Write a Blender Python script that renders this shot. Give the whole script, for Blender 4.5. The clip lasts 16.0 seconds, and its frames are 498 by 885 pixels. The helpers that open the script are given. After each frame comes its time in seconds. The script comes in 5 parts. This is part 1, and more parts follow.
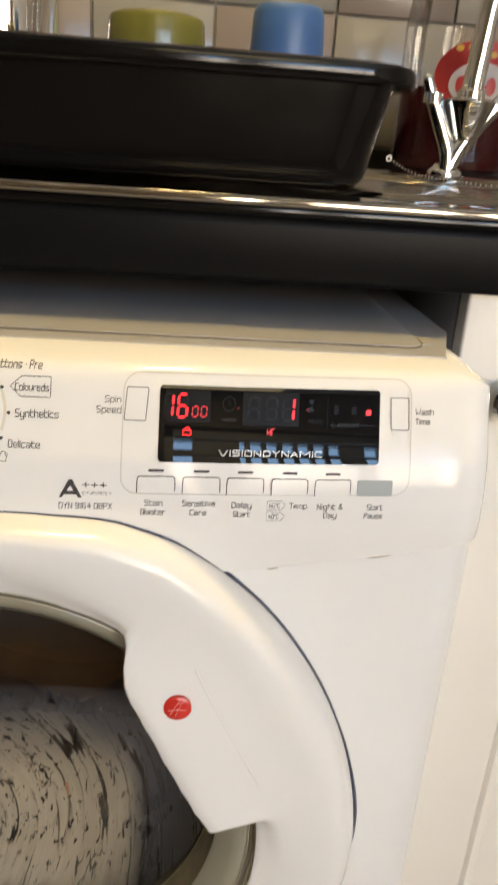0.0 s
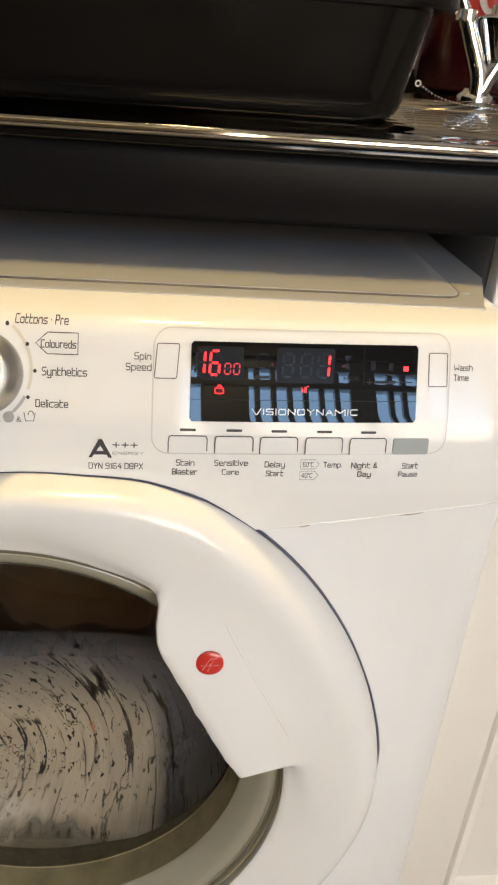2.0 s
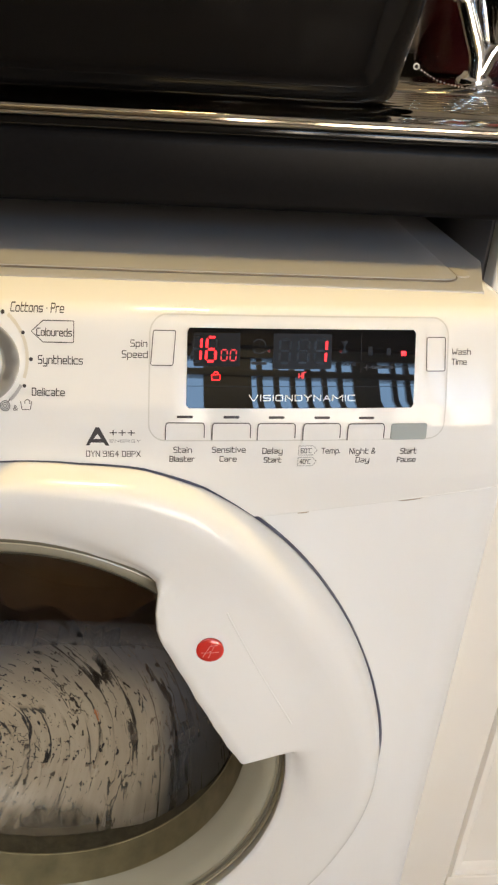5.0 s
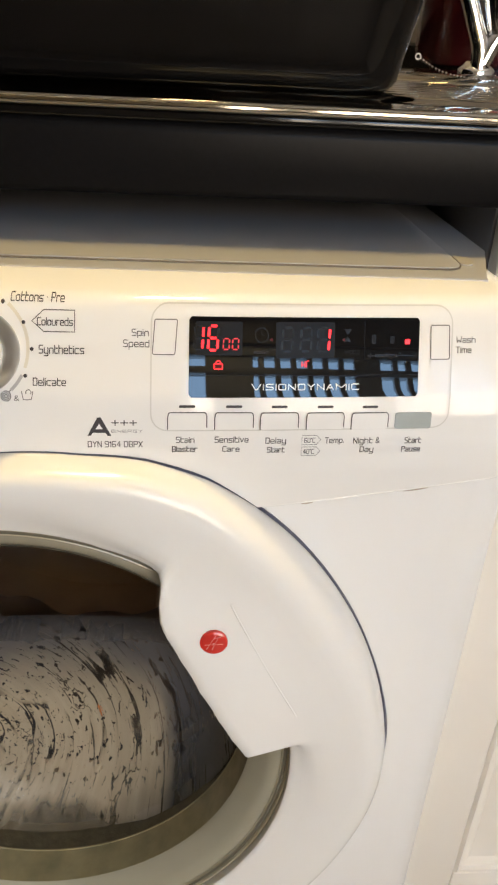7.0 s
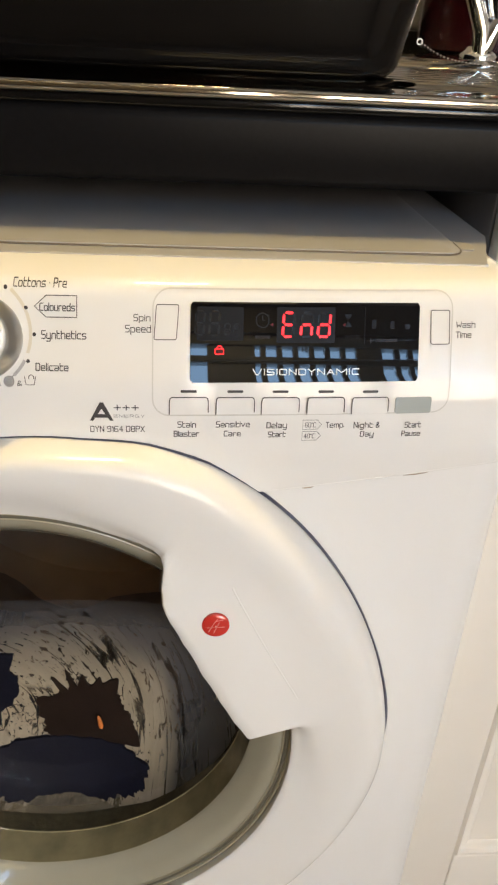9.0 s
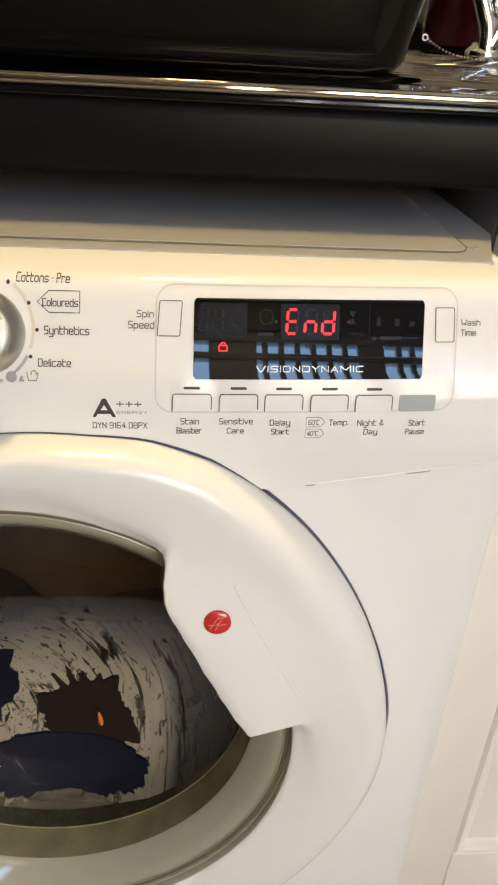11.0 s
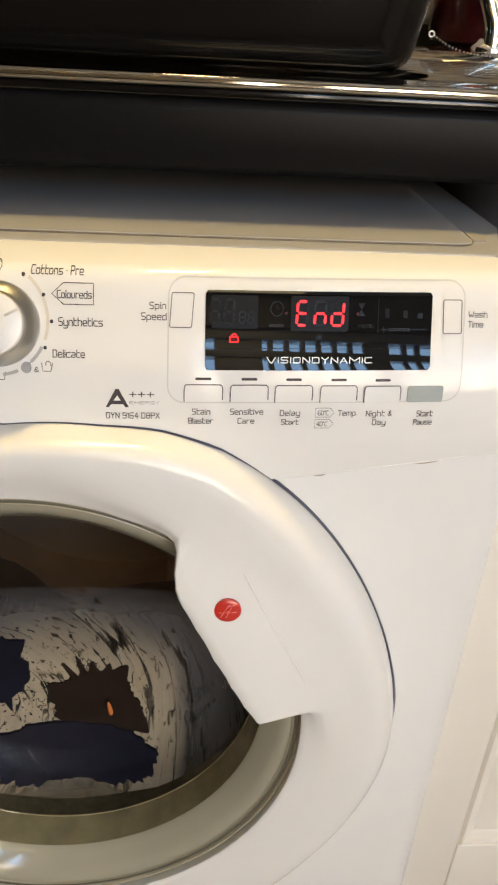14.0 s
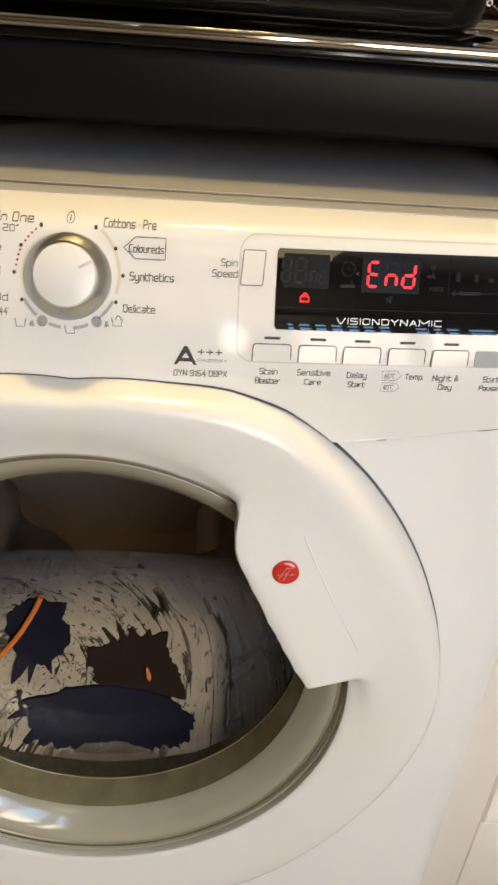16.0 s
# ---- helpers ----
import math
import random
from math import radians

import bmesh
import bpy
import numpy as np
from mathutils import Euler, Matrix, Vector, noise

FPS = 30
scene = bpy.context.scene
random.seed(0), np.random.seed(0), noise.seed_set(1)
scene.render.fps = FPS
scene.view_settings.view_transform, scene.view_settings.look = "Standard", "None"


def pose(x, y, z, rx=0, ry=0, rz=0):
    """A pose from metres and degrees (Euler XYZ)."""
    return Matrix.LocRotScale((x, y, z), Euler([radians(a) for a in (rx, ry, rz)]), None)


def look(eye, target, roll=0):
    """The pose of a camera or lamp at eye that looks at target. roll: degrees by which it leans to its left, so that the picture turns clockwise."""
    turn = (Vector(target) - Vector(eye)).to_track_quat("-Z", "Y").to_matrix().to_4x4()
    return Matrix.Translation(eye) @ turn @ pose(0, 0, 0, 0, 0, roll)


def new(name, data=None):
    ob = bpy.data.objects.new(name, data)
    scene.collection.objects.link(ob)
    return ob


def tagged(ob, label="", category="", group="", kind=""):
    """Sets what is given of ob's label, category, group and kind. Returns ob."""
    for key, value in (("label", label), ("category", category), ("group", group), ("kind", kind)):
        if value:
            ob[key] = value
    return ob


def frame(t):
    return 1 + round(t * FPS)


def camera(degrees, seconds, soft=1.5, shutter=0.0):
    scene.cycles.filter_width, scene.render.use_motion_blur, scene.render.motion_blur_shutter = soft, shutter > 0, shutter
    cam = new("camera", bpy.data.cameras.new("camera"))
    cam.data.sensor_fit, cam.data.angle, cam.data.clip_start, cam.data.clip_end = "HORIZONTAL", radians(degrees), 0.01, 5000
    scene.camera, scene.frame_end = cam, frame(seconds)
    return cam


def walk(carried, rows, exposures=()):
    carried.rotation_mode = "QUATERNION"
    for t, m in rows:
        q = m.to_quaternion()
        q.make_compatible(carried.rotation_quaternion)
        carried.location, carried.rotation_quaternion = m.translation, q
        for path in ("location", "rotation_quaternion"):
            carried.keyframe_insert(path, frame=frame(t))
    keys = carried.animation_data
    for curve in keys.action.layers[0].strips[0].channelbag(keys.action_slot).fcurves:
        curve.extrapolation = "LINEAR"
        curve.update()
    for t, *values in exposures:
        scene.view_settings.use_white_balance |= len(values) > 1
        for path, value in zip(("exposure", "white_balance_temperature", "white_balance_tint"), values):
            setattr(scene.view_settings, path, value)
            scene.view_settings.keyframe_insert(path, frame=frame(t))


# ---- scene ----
cam = camera(36.8, 16.0, soft=2.3, shutter=0.5)
PATH = [
    (0, (0.1176, -0.3911, 0.9626), (0.2919, 1.4562, 0.2183), 4.21),
    (0.5, (0.1076, -0.3855, 0.9733), (0.3034, 1.3934, 0.0774), 4.60),
    (1, (0.1110, -0.3838, 0.9749), (0.3065, 1.3874, 0.0662), 3.92),
    (1.5, (0.1036, -0.3752, 0.9746), (0.2908, 1.3933, 0.0587), 4.22),
    (2, (0.0998, -0.3717, 0.9740), (0.2830, 1.3895, 0.0430), 4.44),
    (2.5, (0.0988, -0.3717, 0.9725), (0.2833, 1.3847, 0.0334), 4.83),
    (3, (0.1015, -0.3789, 0.9730), (0.2834, 1.3736, 0.0260), 4.37),
    (3.5, (0.1069, -0.3827, 0.9736), (0.2884, 1.3723, 0.0314), 4.15),
    (4, (0.1035, -0.3756, 0.9729), (0.2837, 1.3767, 0.0250), 4.04),
    (6.5, (0.1053, -0.3713, 0.9682), (0.2617, 1.3788, 0.0131), 3.19),
    (7, (0.1042, -0.3717, 0.9658), (0.2669, 1.3776, 0.0108), 3.24),
    (7.5, (0.1061, -0.3729, 0.9652), (0.2652, 1.3731, 0.0021), 3.12),
    (8, (0.1058, -0.3743, 0.9653), (0.2661, 1.3668, -0.0049), 3.05),
    (8.5, (0.1052, -0.3769, 0.9641), (0.2662, 1.3624, -0.0103), 3.06),
    (9, (0.1046, -0.3759, 0.9649), (0.2614, 1.3612, -0.0141), 3.08),
    (11.5, (0.1025, -0.3740, 0.9642), (0.2615, 1.3586, -0.0233), 3.53),
    (12, (0.0992, -0.3762, 0.9640), (0.2643, 1.3559, -0.0225), 3.61),
    (12.5, (0.0976, -0.3770, 0.9623), (0.2474, 1.3539, -0.0276), 3.37),
    (13, (0.0971, -0.3797, 0.9640), (0.2427, 1.3503, -0.0298), 3.38),
    (13.5, (0.0963, -0.3813, 0.9642), (0.2414, 1.3504, -0.0255), 3.39),
    (14, (0.0992, -0.3816, 0.9633), (0.2458, 1.3487, -0.0274), 3.29),
    (14.5, (0.1038, -0.3791, 0.9641), (0.2647, 1.3476, -0.0312), 3.53),
    (15, (0.0935, -0.3775, 0.9612), (0.2524, 1.3496, -0.0355), 3.65),
    (15.5, (0.0808, -0.3801, 0.9577), (0.2298, 1.3418, -0.0506), 4.20),
    (16, (0.068, -0.386, 0.949), (0.199, 1.327, -0.075), 4.5),
]
walk(cam, [(t, look(eye, target, roll)) for t, eye, target, roll in PATH])

# ---- world, sun, lights, exposure ----
world = bpy.data.worlds.new("sky")
scene.world = world
world.use_nodes = True
sky = world.node_tree.nodes.new("ShaderNodeTexSky")
sky.sky_type, sky.sun_disc = "NISHITA", False
sky.sun_elevation, sky.sun_rotation = radians(28), radians(200)
world.node_tree.links.new(sky.outputs[0], world.node_tree.nodes["Background"].inputs[0])
world.node_tree.nodes["Background"].inputs[1].default_value = 0.1


def area_lamp(name, m, sx, sy, watts, colour, shape="RECTANGLE"):
    data = bpy.data.lights.new(name, "AREA")
    data.shape, data.size, data.size_y, data.energy, data.color = shape, sx, sy, watts, colour
    ob = new(name, data)
    ob.matrix_world = m
    return ob


WIN = (0.22, 2.06, 0.72, 2.17)  # window opening in the wall behind the viewer: x0, x1, z0, z1
WALL_S = -2.5
SILL = 1.58  # sky above this height, an added warm fill light below it


def daylight(name, z0, z1, watts, colour):
    x, z = (WIN[0] + WIN[1]) / 2, (z0 + z1) / 2
    area_lamp(name, look((x, WALL_S - 0.10, z), (x, 0, z)), WIN[1] - WIN[0], z1 - z0, watts, colour)


daylight("window_sky_light", SILL, WIN[3], 70, (0.38, 0.64, 1.0))
# Added fill in the lower window, to brighten the front of the machine.
daylight("window_low_fill", WIN[2], SILL, 150, (1.0, 0.85, 0.68))
area_lamp("ceiling_lamp_light", look((0.10, 0.34, 2.33), (0.10, 0.34, 0)), 0.20, 0.20, 27, (1.0, 0.72, 0.28), "DISK")
area_lamp("strip_lamp_light", look((0.42, -2.20, 2.33), (0.42, -2.20, 0)), 0.80, 0.30, 6, (1.0, 0.78, 0.40))
scene.view_settings.exposure = -0.33


# ---- materials ----
def material(name, colour, rough=0.5, metal=0.0, spec=0.5, vary=0.0, scale=40.0, bump=0.0, bump_scale=300.0, rough_vary=0.0, coat=0.0, emit=0.0):
    m = bpy.data.materials.new(name)
    m.use_nodes = True
    nt = m.node_tree
    b = nt.nodes["Principled BSDF"]
    b.inputs["Base Color"].default_value = (*colour, 1)
    b.inputs["Roughness"].default_value = rough
    b.inputs["Metallic"].default_value = metal
    b.inputs["Specular IOR Level"].default_value = spec
    b.inputs["Coat Weight"].default_value = coat
    if emit:
        b.inputs["Emission Color"].default_value = (*colour, 1)
        b.inputs["Emission Strength"].default_value = emit
    co = nt.nodes.new("ShaderNodeTexCoord")
    if vary or rough_vary:
        n1 = nt.nodes.new("ShaderNodeTexNoise")
        n1.inputs["Scale"].default_value, n1.inputs["Detail"].default_value = scale, 6
        nt.links.new(co.outputs["Object"], n1.inputs["Vector"])
        if vary:
            mix = nt.nodes.new("ShaderNodeMix")
            mix.data_type = "RGBA"
            mix.inputs[6].default_value = (*[c * (1 - vary) for c in colour], 1)
            mix.inputs[7].default_value = (*[min(1, c * (1 + vary)) for c in colour], 1)
            nt.links.new(n1.outputs[0], mix.inputs[0])
            nt.links.new(mix.outputs[2], b.inputs["Base Color"])
        if rough_vary:
            r = nt.nodes.new("ShaderNodeMapRange")
            r.inputs[3].default_value, r.inputs[4].default_value = max(0.02, rough - rough_vary), rough + rough_vary
            nt.links.new(n1.outputs[0], r.inputs[0])
            nt.links.new(r.outputs[0], b.inputs["Roughness"])
    if bump:
        n2 = nt.nodes.new("ShaderNodeTexNoise")
        n2.inputs["Scale"].default_value, n2.inputs["Detail"].default_value = bump_scale, 3
        nt.links.new(co.outputs["Object"], n2.inputs["Vector"])
        bp = nt.nodes.new("ShaderNodeBump")
        bp.inputs["Strength"].default_value, bp.inputs["Distance"].default_value = bump, 0.001
        nt.links.new(n2.outputs[0], bp.inputs["Height"])
        nt.links.new(bp.outputs[0], b.inputs["Normal"])
    return m


def clear_glass(name, tint=(1, 1, 1), rough=0.02, gloss=1.0):
    m = bpy.data.materials.new(name)
    m.use_nodes = True
    nt = m.node_tree
    nt.nodes.remove(nt.nodes["Principled BSDF"])
    tr, gl = nt.nodes.new("ShaderNodeBsdfTransparent"), nt.nodes.new("ShaderNodeBsdfGlossy")
    tr.inputs[0].default_value = (*tint, 1)
    gl.inputs["Roughness"].default_value = rough
    fr, mx = nt.nodes.new("ShaderNodeFresnel"), nt.nodes.new("ShaderNodeMixShader")
    fr.inputs["IOR"].default_value = 1.5
    mul = nt.nodes.new("ShaderNodeMath")
    mul.operation = "MULTIPLY"
    mul.inputs[1].default_value = gloss
    nt.links.new(fr.outputs[0], mul.inputs[0])
    nt.links.new(mul.outputs[0], mx.inputs[0])
    nt.links.new(tr.outputs[0], mx.inputs[1])
    nt.links.new(gl.outputs[0], mx.inputs[2])
    nt.links.new(mx.outputs[0], nt.nodes["Material Output"].inputs[0])
    return m


WHITE = material("white_enamel", (0.80, 0.80, 0.79), 0.30, vary=0.015, scale=12, rough_vary=0.05, bump=0.02, bump_scale=500)
DOORW = material("white_door_plastic", (0.80, 0.795, 0.775), 0.21, vary=0.015, scale=10, rough_vary=0.02)
FASCIA = material("white_fascia_plastic", (0.79, 0.785, 0.765), 0.055, spec=0.28, vary=0.012, scale=14, rough_vary=0.015, bump=0.015, bump_scale=900)
# Lid grey and its slight blue carry the shade under the worktop.
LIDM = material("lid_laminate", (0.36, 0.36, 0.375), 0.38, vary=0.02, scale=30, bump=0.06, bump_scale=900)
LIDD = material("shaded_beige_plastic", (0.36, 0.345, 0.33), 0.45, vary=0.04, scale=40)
LIPL = material("dark_groove_line", (0.13, 0.105, 0.075), 0.5, vary=0.4, scale=60)
GRIME = material("brown_grime", (0.34, 0.285, 0.22), 0.6, vary=0.3, scale=200)
RIMM = material("panel_rim_plastic", (0.60, 0.59, 0.56), 0.3)
# Bluish dark colour for the shade in seams and gaps; the feet share it.
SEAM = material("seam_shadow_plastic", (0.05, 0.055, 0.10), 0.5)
INK = material("printed_ink", (0.035, 0.03, 0.035), 0.5)
INKP = material("pale_ink", (0.10, 0.10, 0.11), 0.5)
INKG = material("grey_track_ink", (0.42, 0.41, 0.41), 0.5)
INKW = material("warm_track_ink", (0.66, 0.62, 0.52), 0.5)
INKR = material("red_ink", (0.62, 0.04, 0.03), 0.5)
BLACKG = material("black_display_glass", (0.005, 0.005, 0.006), 0.012, spec=0.30)
DISPD = material("unlit_display_grey", (0.004, 0.0036, 0.004), 0.25, spec=0.2)
DISPD2 = material("unlit_display_window", (0.0062, 0.0052, 0.0056), 0.3, spec=0.12)
DISPM = material("unlit_display_mark", (0.020, 0.018, 0.019), 0.3, spec=0.12)
DISPR = material("unlit_red_mark", (0.10, 0.008, 0.010), 0.3, spec=0.12)
LED = material("lit_red_segment", (1.0, 0.010, 0.016), 0.4, emit=2.6)
LEDDIM = material("dim_red_segment", (0.55, 0.012, 0.02), 0.4, emit=1.2)
SILVERINK = material("silver_lettering", (0.80, 0.81, 0.82), 0.35)
GREYBTN = material("grey_button_plastic", (0.27, 0.31, 0.31), 0.4, vary=0.04, scale=60)
CHROME = material("chrome", (0.80, 0.81, 0.82), 0.06, metal=1.0)
KNOBRING = material("satin_metal_knob", (0.47, 0.47, 0.465), 0.33, metal=1.0, rough_vary=0.06, scale=60)
BADGEL = material("pale_pink_badge_line", (0.75, 0.35, 0.32), 0.3)
REDB = material("red_enamel_badge", (0.60, 0.035, 0.025), 0.2, coat=0.6, vary=0.06, scale=90)
STEEL = material("brushed_sink_steel", (0.36, 0.33, 0.285), 0.07, metal=1.0, rough_vary=0.04, scale=120, bump=0.012, bump_scale=700)
WORKTOP = material("black_worktop_laminate", (0.0066, 0.0063, 0.0067), 0.30, spec=0.06, vary=0.35, scale=350, bump=0.05, bump_scale=900)
BOWLM = material("black_gloss_plastic", (0.0035, 0.0033, 0.0035), 0.12, spec=0.38, vary=0.2, scale=30, rough_vary=0.05, bump=0.05, bump_scale=150)
CAB = material("cream_painted_wood", (0.80, 0.765, 0.70), 0.38, vary=0.02, scale=18, bump=0.06, bump_scale=260)
# Carcass side kept dark: the shade in the gap is put into its colour.
CARC = material("shade_grey_carcass", (0.20, 0.20, 0.215), 0.6, vary=0.05, scale=25, bump=0.05)
WALLP = material("room_wall_paint", (0.36, 0.325, 0.285), 0.85, vary=0.04, scale=6, bump=0.2, bump_scale=200)
CEILP = material("ceiling_paint", (0.72, 0.71, 0.68), 0.9, vary=0.03, scale=5)
FLOORM = material("dark_floor_vinyl", (0.10, 0.08, 0.062), 0.45, vary=0.25, scale=14, bump=0.1)
TILEW = material("white_glazed_tile", (0.235, 0.222, 0.200), 0.15, vary=0.03, scale=20, bump=0.08, bump_scale=60)
TILEB = material("beige_glazed_tile", (0.205, 0.172, 0.152), 0.18, vary=0.05, scale=25, bump=0.08, bump_scale=60)
GROUT = material("grout", (0.26, 0.245, 0.225), 0.9, vary=0.08, scale=90)
GASKET = material("grey_rubber_gasket", (0.20, 0.20, 0.185), 0.5, vary=0.12, scale=30)
BEZEL = material("olive_glass_flange", (0.38, 0.36, 0.28), 0.12, vary=0.18, scale=9, rough_vary=0.08, coat=0.25)
BEZELW = material("dark_olive_glass", (0.27, 0.235, 0.135), 0.10, vary=0.55, scale=45, rough_vary=0.06, bump=0.25, bump_scale=90)
DARKBAND = material("dark_speckled_glass", (0.085, 0.073, 0.045), 0.10, vary=0.5, scale=120, bump=0.35, bump_scale=300)
BEZELL = material("pale_olive_rim", (0.44, 0.40, 0.29), 0.2, vary=0.1, scale=20)
BEZELD = material("dark_glass_groove", (0.15, 0.14, 0.105), 0.25, vary=0.2, scale=20)
DRUMM = material("drum_steel", (0.72, 0.56, 0.43), 0.4, metal=0.3, vary=0.2, scale=20, rough_vary=0.1)
NAVY = material("wet_navy_cloth", (0.0060, 0.0066, 0.0175), 0.6, spec=0.2, vary=0.4, scale=35, bump=0.2, bump_scale=260)
BROWN = material("wet_brown_cloth", (0.019, 0.0105, 0.0080), 0.6, spec=0.2, vary=0.45, scale=30, bump=0.2, bump_scale=220)
LOADM = material("mixed_wet_cloth", (0.19, 0.135, 0.10), 0.6, vary=0.5, scale=14, bump=0.5, bump_scale=120)
ORANGE = material("orange_cord", (0.60, 0.17, 0.03), 0.5, vary=0.2, scale=90)
GREENC = material("olive_green_plastic", (0.16, 0.148, 0.026), 0.25, vary=0.06, scale=25, coat=0.3)
BLUEC = material("blue_plastic", (0.055, 0.13, 0.30), 0.4, vary=0.05, scale=25)
REDLIQ = material("dark_red_liquid", (0.035, 0.004, 0.006), 0.08, vary=0.2, scale=10, coat=0.5)
BOTTLE = clear_glass("clear_bottle_plastic", (0.93, 0.93, 0.92), 0.05, 0.7)
DOORGLASS = clear_glass("door_glass", (0.93, 0.93, 0.90), 0.015, 0.08)
WOODF = material("window_frame_paint", (0.75, 0.75, 0.74), 0.4)


def foam_material():
    """Wet soap film: grey, broken by dark cracks, streaks and specks where the glass shows through."""
    m = bpy.data.materials.new("soap_film")
    m.use_nodes = True
    nt = m.node_tree
    b = nt.nodes["Principled BSDF"]
    co = nt.nodes.new("ShaderNodeTexCoord")

    def mapped(scale, rot=(0, 0, 0)):
        mp = nt.nodes.new("ShaderNodeMapping")
        mp.inputs["Scale"].default_value = scale
        mp.inputs["Rotation"].default_value = rot
        nt.links.new(co.outputs["UV"], mp.inputs["Vector"])
        return mp.outputs[0]

    def noise_of(vec, scale, detail=4, dist=0.0):
        n = nt.nodes.new("ShaderNodeTexNoise")
        n.inputs["Scale"].default_value, n.inputs["Detail"].default_value, n.inputs["Distortion"].default_value = scale, detail, dist
        nt.links.new(vec, n.inputs["Vector"])
        return n.outputs[0]

    def ranged(val, a, b_, c=0.0, d=1.0):
        r = nt.nodes.new("ShaderNodeMapRange")
        r.inputs[1].default_value, r.inputs[2].default_value, r.inputs[3].default_value, r.inputs[4].default_value = a, b_, c, d
        nt.links.new(val, r.inputs[0])
        return r.outputs[0]

    def maths(op, a, b_):
        n = nt.nodes.new("ShaderNodeMath")
        n.operation = op
        for k, v in enumerate((a, b_)):
            if isinstance(v, float):
                n.inputs[k].default_value = v
            else:
                nt.links.new(v, n.inputs[k])
        return n.outputs[0]

    # uv: u along the turn of the drum, v from the rim to the middle
    specks = ranged(noise_of(mapped((92, 50, 1)), 1.0, 5, 0.7), 0.612, 0.640)
    strokes = ranged(noise_of(mapped((15, 58, 1), (0, 0, 0.05)), 1.0, 4, 1.7), 0.650, 0.685)
    vo = nt.nodes.new("ShaderNodeTexVoronoi")
    vo.feature = "DISTANCE_TO_EDGE"
    vo.inputs["Scale"].default_value = 1.0
    bent = nt.nodes.new("ShaderNodeVectorMath")
    bent.operation = "MULTIPLY_ADD"
    wave = nt.nodes.new("ShaderNodeTexNoise")
    wave.inputs["Scale"].default_value, wave.inputs["Detail"].default_value = 1.0, 4
    nt.links.new(mapped((60, 36, 1)), wave.inputs["Vector"])
    nt.links.new(wave.outputs["Color"], bent.inputs[0])
    bent.inputs[1].default_value = (1.3, 1.3, 0)
    nt.links.new(mapped((40, 22, 1)), bent.inputs[2])
    nt.links.new(bent.outputs[0], vo.inputs["Vector"])
    gate = ranged(noise_of(mapped((5, 5, 1)), 1.0, 2), 0.54, 0.60)
    cracks = maths("MULTIPLY", ranged(vo.outputs["Distance"], 0.05, 0.015), gate)
    v2 = nt.nodes.new("ShaderNodeTexVoronoi")
    v2.feature = "DISTANCE_TO_EDGE"
    v2.inputs["Scale"].default_value = 1.0
    warp = nt.nodes.new("ShaderNodeVectorMath")
    warp.operation = "MULTIPLY_ADD"
    bend = nt.nodes.new("ShaderNodeTexNoise")
    bend.inputs["Scale"].default_value, bend.inputs["Detail"].default_value = 1.0, 4
    nt.links.new(mapped((14, 26, 1)), bend.inputs["Vector"])
    nt.links.new(bend.outputs["Color"], warp.inputs[0])
    warp.inputs[1].default_value = (0.55, 0.9, 0)
    nt.links.new(mapped((5, 13, 1), (0, 0, 0.08)), warp.inputs[2])
    nt.links.new(warp.outputs[0], v2.inputs["Vector"])
    gate2 = ranged(noise_of(mapped((4, 4, 3)), 1.0, 2), 0.47, 0.53)
    arcs = maths("MULTIPLY", ranged(v2.outputs["Distance"], 0.055, 0.018), gate2)
    holes = maths("MAXIMUM", maths("MAXIMUM", specks, strokes), maths("MAXIMUM", cracks, arcs))
    sep = nt.nodes.new("ShaderNodeSeparateXYZ")
    nt.links.new(co.outputs["Object"], sep.inputs[0])
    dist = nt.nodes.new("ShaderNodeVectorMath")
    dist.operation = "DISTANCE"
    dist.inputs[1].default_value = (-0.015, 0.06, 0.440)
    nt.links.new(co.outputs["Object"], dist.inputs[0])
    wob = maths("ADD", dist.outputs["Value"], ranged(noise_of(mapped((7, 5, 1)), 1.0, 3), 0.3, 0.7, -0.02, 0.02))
    # thin: less cover outwards and upwards; the grip's shade is painted along it
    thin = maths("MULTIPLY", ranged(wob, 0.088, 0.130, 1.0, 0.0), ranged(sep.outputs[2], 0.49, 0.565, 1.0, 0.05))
    cover = ranged(noise_of(mapped((4, 3, 1)), 1.0, 5), 0.25, 0.7, 0.60, 0.94)
    fringe = maths("ADD", sep.outputs[2], ranged(noise_of(mapped((26, 18, 1)), 1.0, 5), 0.3, 0.7, -0.004, 0.004))
    worn = ranged(fringe, 0.389, 0.401, 0.30, 1.0)
    alpha = maths("MULTIPLY", maths("MULTIPLY", worn, maths("SUBTRACT", 1.0, maths("MULTIPLY", holes, 0.95))), maths("MULTIPLY", cover, maths("MULTIPLY", ranged(thin, 0.0, 1.0, 0.80, 1.0), ranged(sep.outputs[2], 0.548, 0.574, 1.0, 0.30))))
    mix = nt.nodes.new("ShaderNodeMix")
    mix.data_type = "RGBA"
    mix.inputs[6].default_value, mix.inputs[7].default_value = (0.37, 0.315, 0.24, 1), (0.60, 0.515, 0.40, 1)
    nt.links.new(noise_of(mapped((6, 40, 1)), 1.0, 4), mix.inputs[0])
    # bluish dark colour of that shade, mixed in where thin is low
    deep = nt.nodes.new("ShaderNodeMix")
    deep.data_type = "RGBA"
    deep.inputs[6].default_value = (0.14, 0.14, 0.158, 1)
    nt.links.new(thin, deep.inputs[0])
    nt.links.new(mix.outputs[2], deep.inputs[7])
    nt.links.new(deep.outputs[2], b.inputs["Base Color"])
    nt.links.new(alpha, b.inputs["Alpha"])
    b.inputs["Roughness"].default_value = 0.35
    return m


